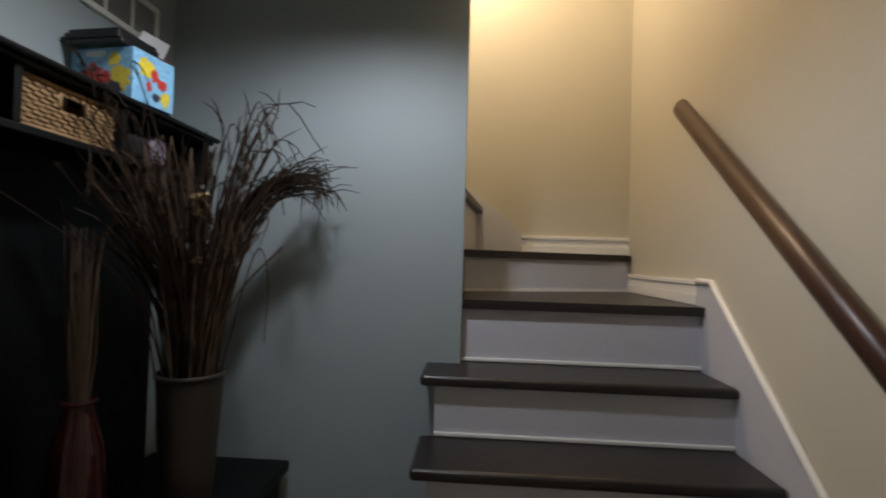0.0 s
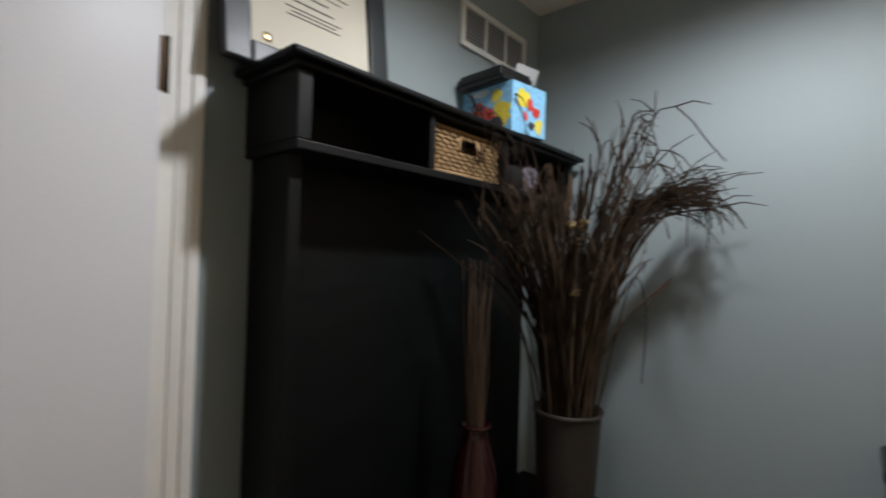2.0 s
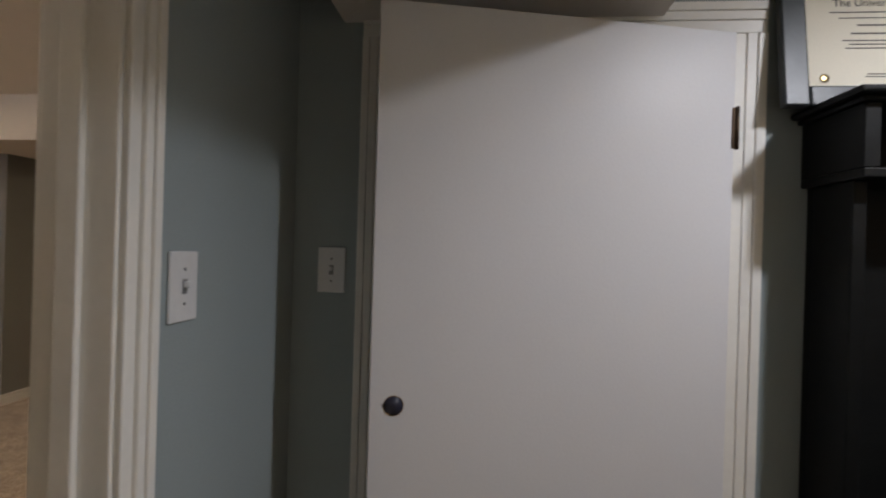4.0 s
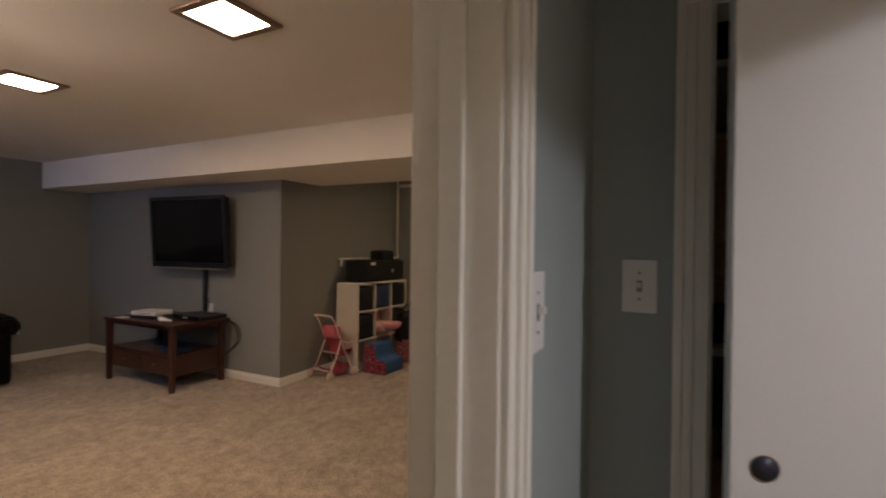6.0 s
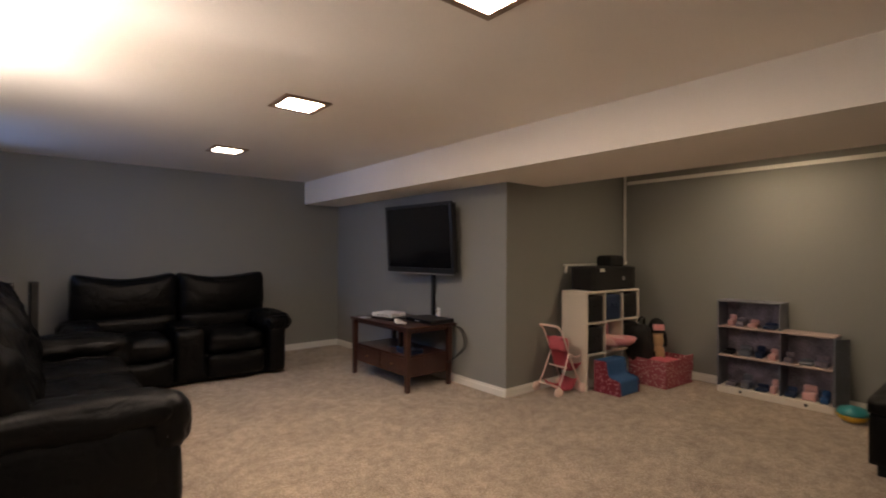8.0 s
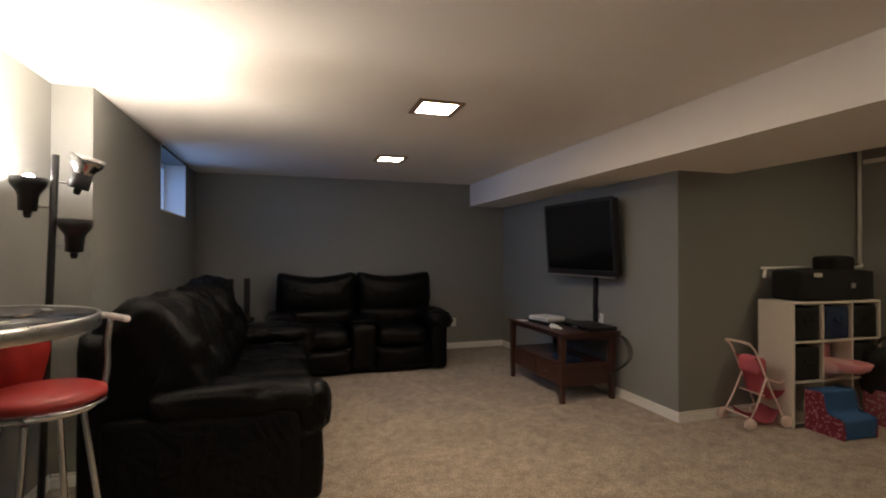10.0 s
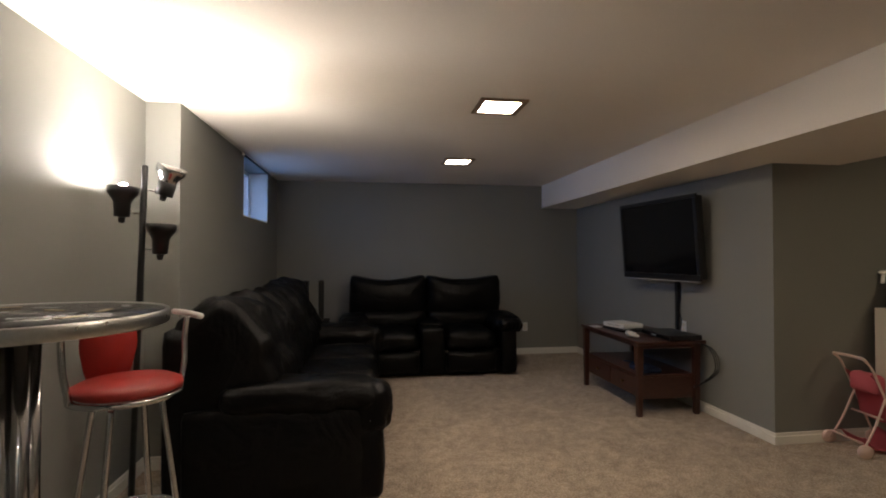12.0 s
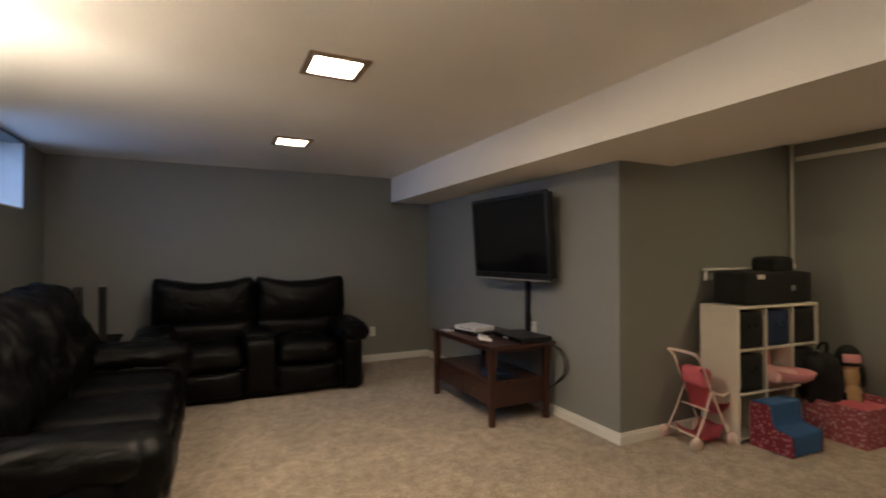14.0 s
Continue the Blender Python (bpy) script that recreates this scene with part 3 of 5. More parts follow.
for z in (0.25, 1.697):
    h = box("hinge", (-0.0385, -0.004, z - 0.05), (-0.0362, 0.007, z + 0.05), M_HINGE, door, 0.0008, label="tarnished brass hinge")
    lathe("knuckle", [(0.005, -0.052), (0.005, 0.052)], M_HINGE, h, at=(-0.039, -0.005, z), seg=10)

# closet contents seen through the gap
unit = thing("closet_shelves", pose(1.45, -0.9, 0), "crowded wooden shelves inside the dim closet", "shelf")
for z in (0.55, 1.14, 1.85):
    box("shelf_board", (1.02, -1.59, z), (1.74, -0.04, z + 0.02), M_LAMINATE, unit, 0.002, here=True)
for y in (-1.55, -0.06):
    box("post", (1.70, y - 0.02, 0), (1.74, y + 0.02, 1.85), M_LAMINATE, unit, 0.003, here=True)
rng = random.Random(5)
for z0, stack in ((0.57, (0.16, 0.12)), (1.16, (0.10, 0.07, 0.10, 0.24))):
    for k in range(5):
        z = z0 + 0.0005
        for n, h in enumerate(stack):
            dark = n == 0 and z0 > 1
            w, h = rng.uniform(0.105, 0.125), h * rng.uniform(0.9, 1.08)
            t = thing("storage_box", pose(1.2 + rng.uniform(0, 0.03), -0.33 - 0.27 * k, z), ("black" if dark else "worn tan cardboard") + " storage box stacked on a closet shelf", "box", "boxes in the closet")
            box("body", (-0.13, -w, 0), (0.13, w, h - 0.02), M_BLACKFABRIC if dark else M_CARDBOARD, t, 0.006)
            box("lid", (-0.135, -w - 0.004, h - 0.02), (0.135, w + 0.004, h), M_BLACKFABRIC if dark else M_CARDBOARD, t, 0.004)
            z += h + 0.0005


def switch_plate(m, label):
    t = thing("light_switch", m, label, "light switch")
    box("plate", (-0.038, -0.006, -0.061), (0.038, 0.0, 0.061), M_WHITE, t, 0.003)
    box("toggle_slot", (-0.006, -0.0075, -0.013), (0.006, -0.006, 0.013), M_GREYPLASTIC, t, 0.0005)
    box("toggle", (-0.0045, -0.018, -0.002), (0.0045, -0.0075, 0.009), M_WHITE, t, 0.001)
    for z in (-0.03, 0.03):
        lathe("screw", [(0.003, 0), (0.003, 0.001)], M_GREYPLASTIC, t, tilt=pose(0, 0, 0, 90, 0, 0), at=(0, -0.006, z), seg=8)


switch_plate(pose(0.372, -0.036, 1.304), "white toggle light switch on the blue-grey wall by the casing")
switch_plate(pose(CX - 0.001, -0.144, 1.316, 0, 0, -90), "white toggle light switch on the wall beside the closet")

# hall tree: bench, back panel and cubby shelf
tree = thing("hall_tree", pose(0.62, -1.8, 0), "black-brown wooden hall tree bench with an open cubby shelf above", "hall tree")
TX0, TX1, TY0, TY1 = 0.652, 0.853, -2.49, -1.33
TZ0, TZ1 = 1.557, 1.712
box("back_panel", (0.828, -2.45, 0.5125), (0.852, -1.346, TZ0 - 0.0005), M_BLACKWOOD, tree, 0.002, here=True)
bench = box("bench_box", (0.33, -2.50, 0.0), (0.853, -1.33, 0.47), M_BLACKWOOD, tree, 0.006, here=True)
box("bench_seat", (0.305, -2.53, 0.4705), (0.853, -1.31, 0.512), M_BLACKWOOD, tree, 0.008, here=True)
box("side_panel", (0.70, -1.375, 0.5125), (0.8275, -1.345, TZ0 - 0.0005), M_BLACKWOOD, tree, 0.003, here=True)
box("shelf_bottom", (TX0, TY0, TZ0), (TX1, TY1, TZ0 + 0.02), M_BLACKWOOD, tree, 0.003, here=True)
box("shelf_top", (TX0 - 0.012, TY0 - 0.012, TZ1), (TX1, TY1 + 0.012, TZ1 + 0.012), M_BLACKWOOD, tree, 0.004, here=True)
box("top_moulding", (TX0 - 0.03, TY0 - 0.03, TZ1 + 0.012), (TX1, TY1 + 0.03, TZ1 + 0.028), M_BLACKWOOD, tree, 0.006, here=True)
for y0, y1 in ((TY1 - 0.032, TY1), (-1.722, -1.702), (-2.052, -2.032), (TY0, TY0 + 0.03)):
    box("upright", (TX0, y0, TZ0 + 0.0205), (TX1, y1, TZ1 - 0.0005), M_BLACKWOOD, tree, 0.002, here=True)
box("cubby_back", (0.84, TY0 + 0.03, TZ0 + 0.021), (0.852, TY1 - 0.033, TZ1 - 0.001), M_BLACKWOOD, tree, 0.001, here=True)

# wicker basket
bk = thing("wicker_basket", pose(0.757, -1.876, TZ0 + 0.0205), "tan woven wicker basket with a cut-out handle on the cubby shelf", "basket")
BW, BD, BH = 0.29, 0.165, 0.124


def weave(name, w, h, place, hole=None):
    bm = bmesh.new()
    rows, cols = 11, 17
    for i in range(rows):
        for j in range(cols):
            x0, x1 = -w / 2 + w * j / cols, -w / 2 + w * (j + 1) / cols
            z0, z1 = h * i / rows, h * (i + 1) / rows
            if hole and x0 < hole[1] - 0.004 and x1 > hole[0] + 0.004 and z0 < hole[3] and z1 > hole[2]:
                continue
            d = 0.0045 if (i + j) % 2 else 0.0
            add_box(bm, (x0 + 0.0004, -0.003 - d, z0 + 0.0008), (x1 - 0.0004, 0.002 - d, z1 - 0.0008), 0.0016, 1)
    bm.transform(place)
    return part(name, bm, M_WICKER, bk)


weave("front_panel", BW, BH, pose(-BD / 2, 0, 0, 0, 0, -90), (-0.035, 0.035, 0.07, 0.10))
weave("side_panel", BD, BH, pose(0, BW / 2, 0, 0, 0, 180))
weave("side_panel", BD, BH, pose(0, -BW / 2, 0))
weave("back_panel", BW, BH, pose(BD / 2, 0, 0, 0, 0, 90))
box("bottom", (-BD / 2, -BW / 2, 0), (BD / 2, BW / 2, 0.004), M_WICKER, bk, 0.001)
for z in (0.004, BH - 0.004):
    for a, b in (((-BD / 2 - 0.004, -BW / 2), (-BD / 2 - 0.004, BW / 2)), ((-BD / 2, BW / 2 + 0.004), (BD / 2, BW / 2 + 0.004)), ((-BD / 2, -BW / 2 - 0.004), (BD / 2, -BW / 2 - 0.004))):
        tube("rim", [(*a, z), (*b, z)], 0.0065, M_WICKER, bk, seg=8)
for y in (-0.04, 0.04):
    tube("handle_post", [(-BD / 2 - 0.006, y, 0.066), (-BD / 2 - 0.006, y, 0.104)], 0.005, M_WICKER, bk, seg=6)
cloth = thing("folded_cloth", pose(0.73, -2.2, TZ0 + 0.0205), "pale folded cloth pushed into the cubby", "cloth")
cushion("fold", (-0.05, -0.10, 0.0), (0.10, -0.01, 0.10), M_PURPLE, cloth, r=0.03, puff=0.01, cuts=6)
cushion("fold", (-0.06, 0.0, 0.0), (0.10, 0.1, 0.08), M_BLACKFABRIC, cloth, r=0.03, puff=0.01, cuts=6)

# framed certificate
fr = thing("framed_certificate", pose(0.79, -1.463, TZ1 + 0.0285, 0, 7, 0), "cream certificate in a wide dark frame leaning on the wall", "picture frame")
FW, FH = 0.435, 0.335
for nm, lo, hi in (("frame_side", (-0.012, FW / 2 - 0.058, 0), (0.012, FW / 2, FH)), ("frame_side", (-0.012, -FW / 2, 0), (0.012, -FW / 2 + 0.058, FH)),
                   ("frame_rail", (-0.0115, -FW / 2 + 0.058, 0), (0.0115, FW / 2 - 0.058, 0.05)), ("frame_rail", (-0.0115, -FW / 2 + 0.058, FH - 0.05), (0.0115, FW / 2 - 0.058, FH))):
    box(nm, lo, hi, M_DARKGREEN, fr, 0.005)
box("backing", (0.004, -FW / 2 + 0.03, 0.03), (0.01, FW / 2 - 0.03, FH - 0.03), M_BLACKWOOD, fr, 0.001)
sheet = box("sheet", (0.0, -FW / 2 + 0.056, 0.048), (0.003, FW / 2 - 0.056, FH - 0.048), M_PAPER, fr, 0.0003)
rng = random.Random(3)
for z, w, h in ((0.247, 0.20, 0.003), (0.232, 0.16, 0.0025), (0.212, 0.08, 0.004), (0.19, 0.11, 0.004), (0.172, 0.15, 0.003), (0.162, 0.12, 0.003), (0.152, 0.14, 0.003), (0.085, 0.05, 0.0025), (0.078, 0.06, 0.0025)):
    box("text_line", (-0.0007, -w / 2, z * 0.96), (-0.0001, w / 2, z * 0.96 + h), M_INK, sheet, 0.0001)
txt = bpy.data.curves.new("heading", 'FONT')
txt.body, txt.size, txt.align_x, txt.extrude = "The University of", 0.026, 'CENTER', 0.0004
txt.materials.append(M_INK)
head = new("heading", txt)
head.parent = sheet
head.matrix_local = pose(-0.0006, 0.0, 0.254, 90, 0, -90)
for y in (-0.12, 0.12):
    lathe("seal", [(0.011, 0), (0.011, 0.0008), (0.004, 0.001)], M_GOLD, sheet, tilt=pose(0, 0, 0, 0, -90, 0), at=(-0.0001, y, 0.072), seg=16)

# air grille
vent = thing("air_grille", pose(CX - 0.001, -2.245, 2.06), "white metal return-air grille high on the wall", "vent")
VW, VH = 0.40, 0.155
box("backing", (-0.004, -VW / 2 + 0.01, 0.01), (0.0, VW / 2 - 0.01, VH - 0.01), M_GREYPLASTIC, vent, 0.0005)
for lo, hi in (((-0.012, -VW / 2, 0), (0, VW / 2, 0.02)), ((-0.012, -VW / 2, VH - 0.02), (0, VW / 2, VH)), ((-0.012, -VW / 2, 0.02), (0, -VW / 2 + 0.02, VH - 0.02)),
               ((-0.012, VW / 2 - 0.02, 0.02), (0, VW / 2, VH - 0.02)), ((-0.011, -0.068, 0.02), (0, -0.055, VH - 0.02)), ((-0.011, 0.055, 0.02), (0, 0.068, VH - 0.02))):
    box("frame_bar", lo, hi, M_TRIM, vent, 0.002)
for s in range(3):
    y0 = -VW / 2 + 0.022 + s * 0.121
    for k in range(9):
        z = 0.026 + k * 0.0123
        bm = bmesh.new()
        add_box(bm, (-0.004, 0, -0.0006), (0.006, 0.108, 0.0006))
        bm.transform(pose(-0.006, y0, z, 0, 35, 0))
        part("slat", bm, M_GREYPLASTIC, vent)

# toy box on the hall tree
tb = thing("toy_box", pose(0.73, -2.13, TZ1 + 0.0285, 0, 0, -98), "bright blue and yellow printed cardboard toy box on the hall tree", "box")
bm = bmesh.new()
add_box(bm, (-0.08, -0.11, 0), (0.08, 0.11, 0.155), 0.002)
body = part("carton", bm, M_SKYBLUE, tb)


def blot(mt, face, u, v, r, squeeze=1.0, seed=0, lift=0.0):
    rg = random.Random(seed)
    bm = bmesh.new()
    ring = []
    for k in range(18):
        a = 2 * math.pi * k / 18
        rr = r * (0.7 + 0.5 * rg.random())
        ring.append(bm.verts.new((rr * math.cos(a) * squeeze, 0.0, rr * math.sin(a))))
    bm.faces.new(ring)
    ext = bmesh.ops.extrude_face_region(bm, geom=bm.faces[:])
    bmesh.ops.translate(bm, verts=[e for e in ext["geom"] if isinstance(e, bmesh.types.BMVert)], vec=(0, -0.0006, 0))
    bmesh.ops.recalc_face_normals(bm, faces=bm.faces)
    place = pose(-0.0802 - lift, u, v, 0, 0, -90) if face == 'f' else pose(u, -0.1102 - lift, v)
    bm.transform(place)
    part("printed_shape", bm, mt, body)


for mm, face, u, v, r, sq, sd, lift in (
        (M_PRINTYELLOW, 'f', -0.065, 0.06, 0.042, 0.9, 1, 0), (M_PRINTYELLOW, 'f', 0.06, 0.03, 0.03, 0.9, 9, 0), (M_PRINTYELLOW, 'f', -0.045, 0.12, 0.02, 1.2, 10, 0),
        (M_PRINTRED, 'f', 0.025, 0.085, 0.026, 1.0, 2, 0.0008), (M_PRINTRED, 'f', -0.01, 0.065, 0.022, 1.3, 3, 0.0010), (M_PRINTRED, 'f', 0.055, 0.075, 0.014, 1.5, 11, 0.0012),
        (M_DARK_PRINT_SHADE, 'f', -0.05, 0.035, 0.022, 1.2, 4, 0.0008), (M_DARK_PRINT_SHADE, 'f', 0.022, 0.09, 0.007, 1.8, 5, 0.0016), (M_WHITE, 'f', 0.02, 0.138, 0.012, 3.0, 12, 0.0008),
        (M_PRINTYELLOW, 's', -0.03, 0.11, 0.03, 1.0, 6, 0), (M_PRINTYELLOW, 's', 0.045, 0.035, 0.026, 0.8, 13, 0), (M_PRINTRED, 's', 0.0, 0.095, 0.022, 0.8, 7, 0.0008),
        (M_PRINTRED, 's', 0.03, 0.075, 0.017, 1.2, 14, 0.0010), (M_PRINTRED, 's', -0.02, 0.055, 0.016, 0.6, 15, 0.0012), (M_DARK_PRINT_SHADE, 's', 0.01, 0.03, 0.015, 1.1, 8, 0.0008)):
    blot(mm, face, u, v, r, sq, sd, lift)
bn = thing("black_binder", pose(0.755, -2.10, TZ1 + 0.184, 0, 0, -96), "black binder lying on the toy box", "binder")
box("cover", (-0.08, -0.115, 0), (0.08, 0.07, 0.014), M_BLACK, bn, 0.003)
box("cover", (-0.082, -0.105, 0.0145), (0.076, 0.078, 0.034), M_BLACK, bn, 0.004)
box("paper_block", (-0.075, -0.1, 0.0341), (0.07, 0.07, 0.045), M_BLACK, bn, 0.002)
pp = thing("loose_papers", pose(0.735, -2.22, TZ1 + 0.185, 0, 0, 10), "white and red papers stuck in the toy box", "paper")
for k, (mm, ang, dy, w, h) in enumerate(((M_WHITE, 62, 0.0, 0.055, 0.105), (M_PRINTRED, 45, -0.05, 0.028, 0.06), (M_WHITE, 72, -0.03, 0.04, 0.05))):
    bm = bmesh.new()
    add_box(bm, (-w, -0.0008, -0.01), (w, 0.0008, h), 0.0003, 1)
    bm.transform(pose(0, dy, 0.01, 0, 0, 0) @ pose(0, 0, 0, -90 + ang, 0, 70 - 10 * k))
    part("paper_sheet", bm, mm, pp)

# vases and dried grass
VX, VY = 0.475, -2.13
vase = thing("stoneware_vase", pose(VX, VY, 0.5125), "tall brown stoneware vase on the bench holding dried grass", "vase")
lathe("body", [(0.066, 0), (0.07, 0.01), (0.078, 0.12), (0.088, 0.30), (0.094, 0.405), (0.096, 0.418), (0.09, 0.42), (0.084, 0.405), (0.07, 0.10), (0.0, 0.05)], M_STONEWARE, vase, seg=36)
lathe("lip", [(0.0965, 0.408), (0.0995, 0.413), (0.0985, 0.422), (0.093, 0.4225), (0.0962, 0.418)], M_STONEWARE, vase, seg=36, cap=False)
lathe("foot_ring", [(0.060, -0.0002), (0.0695, -0.0002), (0.0715, 0.008), (0.068, 0.009)], M_STONEWARE, vase, seg=36, cap=False)
rv = thing("red_vase", pose(0.62, -1.88, 0.5125), "glossy dark red ceramic vase on the bench holding reeds", "vase")
lathe("body", [(0.062, 0), (0.068, 0.02), (0.07, 0.15), (0.058, 0.28), (0.037, 0.36), (0.034, 0.385), (0.039, 0.395), (0.033, 0.395), (0.028, 0.36), (0.0, 0.30)], M_REDCERAMIC, rv, seg=36)
lathe("lip", [(0.0395, 0.391), (0.0425, 0.394), (0.0425, 0.400), (0.0385, 0.402), (0.0355, 0.399)], M_REDCERAMIC, rv, seg=36, cap=False)
rng = random.Random(11)
bm = bmesh.new()
for k in range(34):
    a, s = rng.uniform(0, 6.28), rng.uniform(0.15, 1)
    tip = Vector((0.62 + 0.05 * s * math.cos(a), -1.88 + 0.055 * s * math.sin(a), rng.uniform(1.2, 1.36)))
    base = Vector((0.62 + 0.015 * math.cos(a), -1.88 + 0.015 * math.sin(a), 0.83))
    add_tube(bm, [base, base.lerp(tip, 0.5) + Vector((rng.uniform(-.008, .008), rng.uniform(-.008, .008), 0)), tip], 0.0024, 4, 0.4)
tagged(part("dried_reeds", bm, M_STRAW), "thin pale dried reeds standing in the red vase", "dried plant", kind="stuff")


def stem(bm, rg, tip, droop, r, leafy, via=None):
    a = rg.uniform(0, 6.28)
    base = Vector((VX + 0.05 * math.cos(a) * rg.random(), VY + 0.05 * math.sin(a) * rg.random(), 0.62))
    tip = Vector(tip)
    tip.y = max(tip.y, -2.545)
    mid = base.lerp(tip, 0.55) + Vector((0, 0, 0.10))
    mid.x = base.x + (tip.x - base.x) * 0.38
    mid.y = max(base.y + (tip.y - base.y) * 0.38, -2.54)
    end = tip + Vector(((tip.x - base.x) * 0.25 * droop + rg.uniform(-.03, .03) * droop, rg.uniform(-.02, .03) * droop, -0.09 * droop))
    end.y = max(end.y, -2.55)
    if via:
        mid = Vector((via[0] + rg.gauss(0, 0.02), max(via[1] + rg.gauss(0, 0.02), -2.54), via[2] + rg.gauss(0, 0.03)))
    pts = spline([base, base.lerp(mid, 0.6) + Vector((0.02, 0.02, 0.02)), mid, tip, end] if via else [base, mid, tip, end], 4)
    add_tube(bm, pts, r, 4, 0.35)
    for _ in range(leafy):
        s = rg.randrange(len(pts) // 2, len(pts) - 1)
        p = pts[s]
        d = (pts[s + 1] - p).normalized() * rg.uniform(0.04, 0.10) + Vector((rg.uniform(-.045, .03), rg.uniform(-.02, .035), rg.uniform(-.03, .05)))
        q = p + d
        q.y = max(q.y, -2.55)
        add_tube(bm, [p, p.lerp(q, 0.5) + Vector((0, 0, 0.012)), q], 0.0024, 4, 0.4)


bm, bm2 = bmesh.new(), bmesh.new()
for k in range(230):
    t = (VX + 0.03 + rng.gauss(0, 0.115), VY + 0.04 + rng.gauss(0, 0.12), rng.uniform(1.30, 1.60))
    stem(bm if k % 4 else bm2, rng, t, rng.uniform(0, 0.5), rng.uniform(0.0025, 0.0048), 1)
for k in range(20):
    t = (VX - 0.12 + rng.gauss(0, 0.075), VY - 0.06 + rng.gauss(0, 0.08), rng.uniform(1.6, 1.80))
    stem(bm, rng, t, rng.uniform(-0.6, 1.9), rng.uniform(0.003, 0.0045), 3)
for k in range(52):
    t = (VX - 0.27 + rng.gauss(0, 0.035), VY - 0.24 + rng.gauss(0, 0.04), 1.575 + rng.gauss(0, 0.03))
    stem(bm, rng, t, rng.uniform(0.2, 0.9), rng.uniform(0.0028, 0.0042), 2, (VX - 0.12, VY - 0.13, 1.47))
for k in range(14):
    t = (VX + 0.17 + rng.gauss(0, 0.05), VY + 0.14 + rng.gauss(0, 0.08), rng.uniform(1.6, 1.8))
    stem(bm, rng, t, rng.uniform(-0.3, 0.6), 0.0024, 2)
add_tube(bm, spline([(VX - 0.06, VY - 0.05, 0.9), (VX - 0.13, VY - 0.12, 1.3), (VX - 0.16, VY - 0.16, 1.22), (VX - 0.15, VY - 0.17, 1.0)], 6), 0.003, 4, 0.5)
tagged(part("dried_grass", bm, M_GRASS), "bushy dark brown dried grass with bent feathery tips", "dried plant", kind="stuff")
tagged(part("dried_stalks", bm2, M_STRAW), "paler straw stalks among the dried grass", "dried plant", kind="stuff")
gs = thing("gold_flower_stem", pose(0.43, -2.06, 0.65), "gold artificial flower stem in the stoneware vase", "artificial flower")
tube("stalk", [(0.03, -0.03, 0), (0.0, 0.01, 0.4), (-0.02, 0.035, 0.80)], 0.0035, M_STRAW, gs)
for z in (0.62, 0.755, 0.80):
    for k in range(5):
        a = 2 * math.pi * k / 5 + z
        bm = bmesh.new()
        bmesh.ops.create_uvsphere(bm, u_segments=8, v_segments=5, radius=1)
        s = (0.017 if z > 0.78 else 0.009) * (0.75 + 0.12 * k)
        bm.transform(pose(-0.02 + s * math.cos(a), 0.04 + s * math.sin(a), z + 0.006 * (k % 3), 20 + 25 * (k % 2), 0, math.degrees(a)) @ Matrix.Diagonal((s, s * 0.6, s * 0.45, 1)))
        part("petal", bm, M_GOLD, gs, smooth=True)

# ---- room: lights, window ----


def ceiling_light(x, y, label):
    t = thing("ceiling_light", pose(x, y, CEIL), label, "ceiling light", "recessed ceiling lights")
    o, i = 0.158, 0.118
    for lo, hi in (((-o, -o, -0.014), (o, -i, 0)), ((-o, i, -0.014), (o, o, 0)), ((-o, -i, -0.014), (-i, i, 0)), ((i, -i, -0.014), (o, i, 0))):
        box("trim_bar", lo, hi, M_TRIMBROWN, t, 0.005)
    bm = bmesh.new()
    add_box(bm, (-i + 0.001, -i + 0.001, -0.0105), (i - 0.001, i - 0.001, -0.003), 0.003, 2)
    part("diffuser", bm, M_PANE_WARM if x > 3 else M_PANE_FRONT if y < 2 else M_PANE if y < 5 else M_PANE_DIM, t, "lit frosted glass diffuser")


for x, y in ((1.05, 1.50), (1.08, 3.30), (1.13, 5.14), (4.48, 1.62)):
    ceiling_light(x, y, "square recessed ceiling light with a bronze trim, switched on")

win = tagged(thing("window_1", pose(-1.22, 5.61, WZ0), "small white basement slider window set deep in the wall", "window"), kind="structure")
fw, fh = WY1 - WY0, WZ1 - WZ0
for lo, hi in (((-0.03, -fw / 2, 0), (0.03, fw / 2, 0.04)), ((-0.03, -fw / 2, fh - 0.04), (0.03, fw / 2, fh)), ((-0.03, -fw / 2, 0.04), (0.03, -fw / 2 + 0.04, fh - 0.04)),
               ((-0.03, fw / 2 - 0.04, 0.04), (0.03, fw / 2, fh - 0.04)), ((-0.025, -0.02, 0.04), (0.025, 0.02, fh - 0.04))):
    box("window_frame", lo, hi, M_TRIM, win, 0.004)
for a, b in ((-fw / 2 + 0.04, -0.02), (0.02, fw / 2 - 0.04)):
    p = box("pane", (-0.003, a, 0.04), (0.003, b, fh - 0.04), M_GLASS, win, 0)
    p.visible_shadow = False
box("window_sill", (0.031, -fw / 2, -0.0005), (0.236, fw / 2, 0.014), M_TRIM, win, 0.003)
for s in (-1, 1):
    lo, hi = sorted((s * fw / 2, s * (fw / 2 - 0.008)))
    box("reveal", (0.031, lo, 0.0145), (0.236, hi, fh), M_TRIM, win, 0.002)
rod = thing("curtain_rod", pose(-0.965, 5.0, 2.335), "thin dark curtain rod with a white end cap above the window", "curtain rod")
tube("rod", [(0, 0, 0), (0, 1.22, 0)], 0.007, M_BLACK, rod, seg=8)
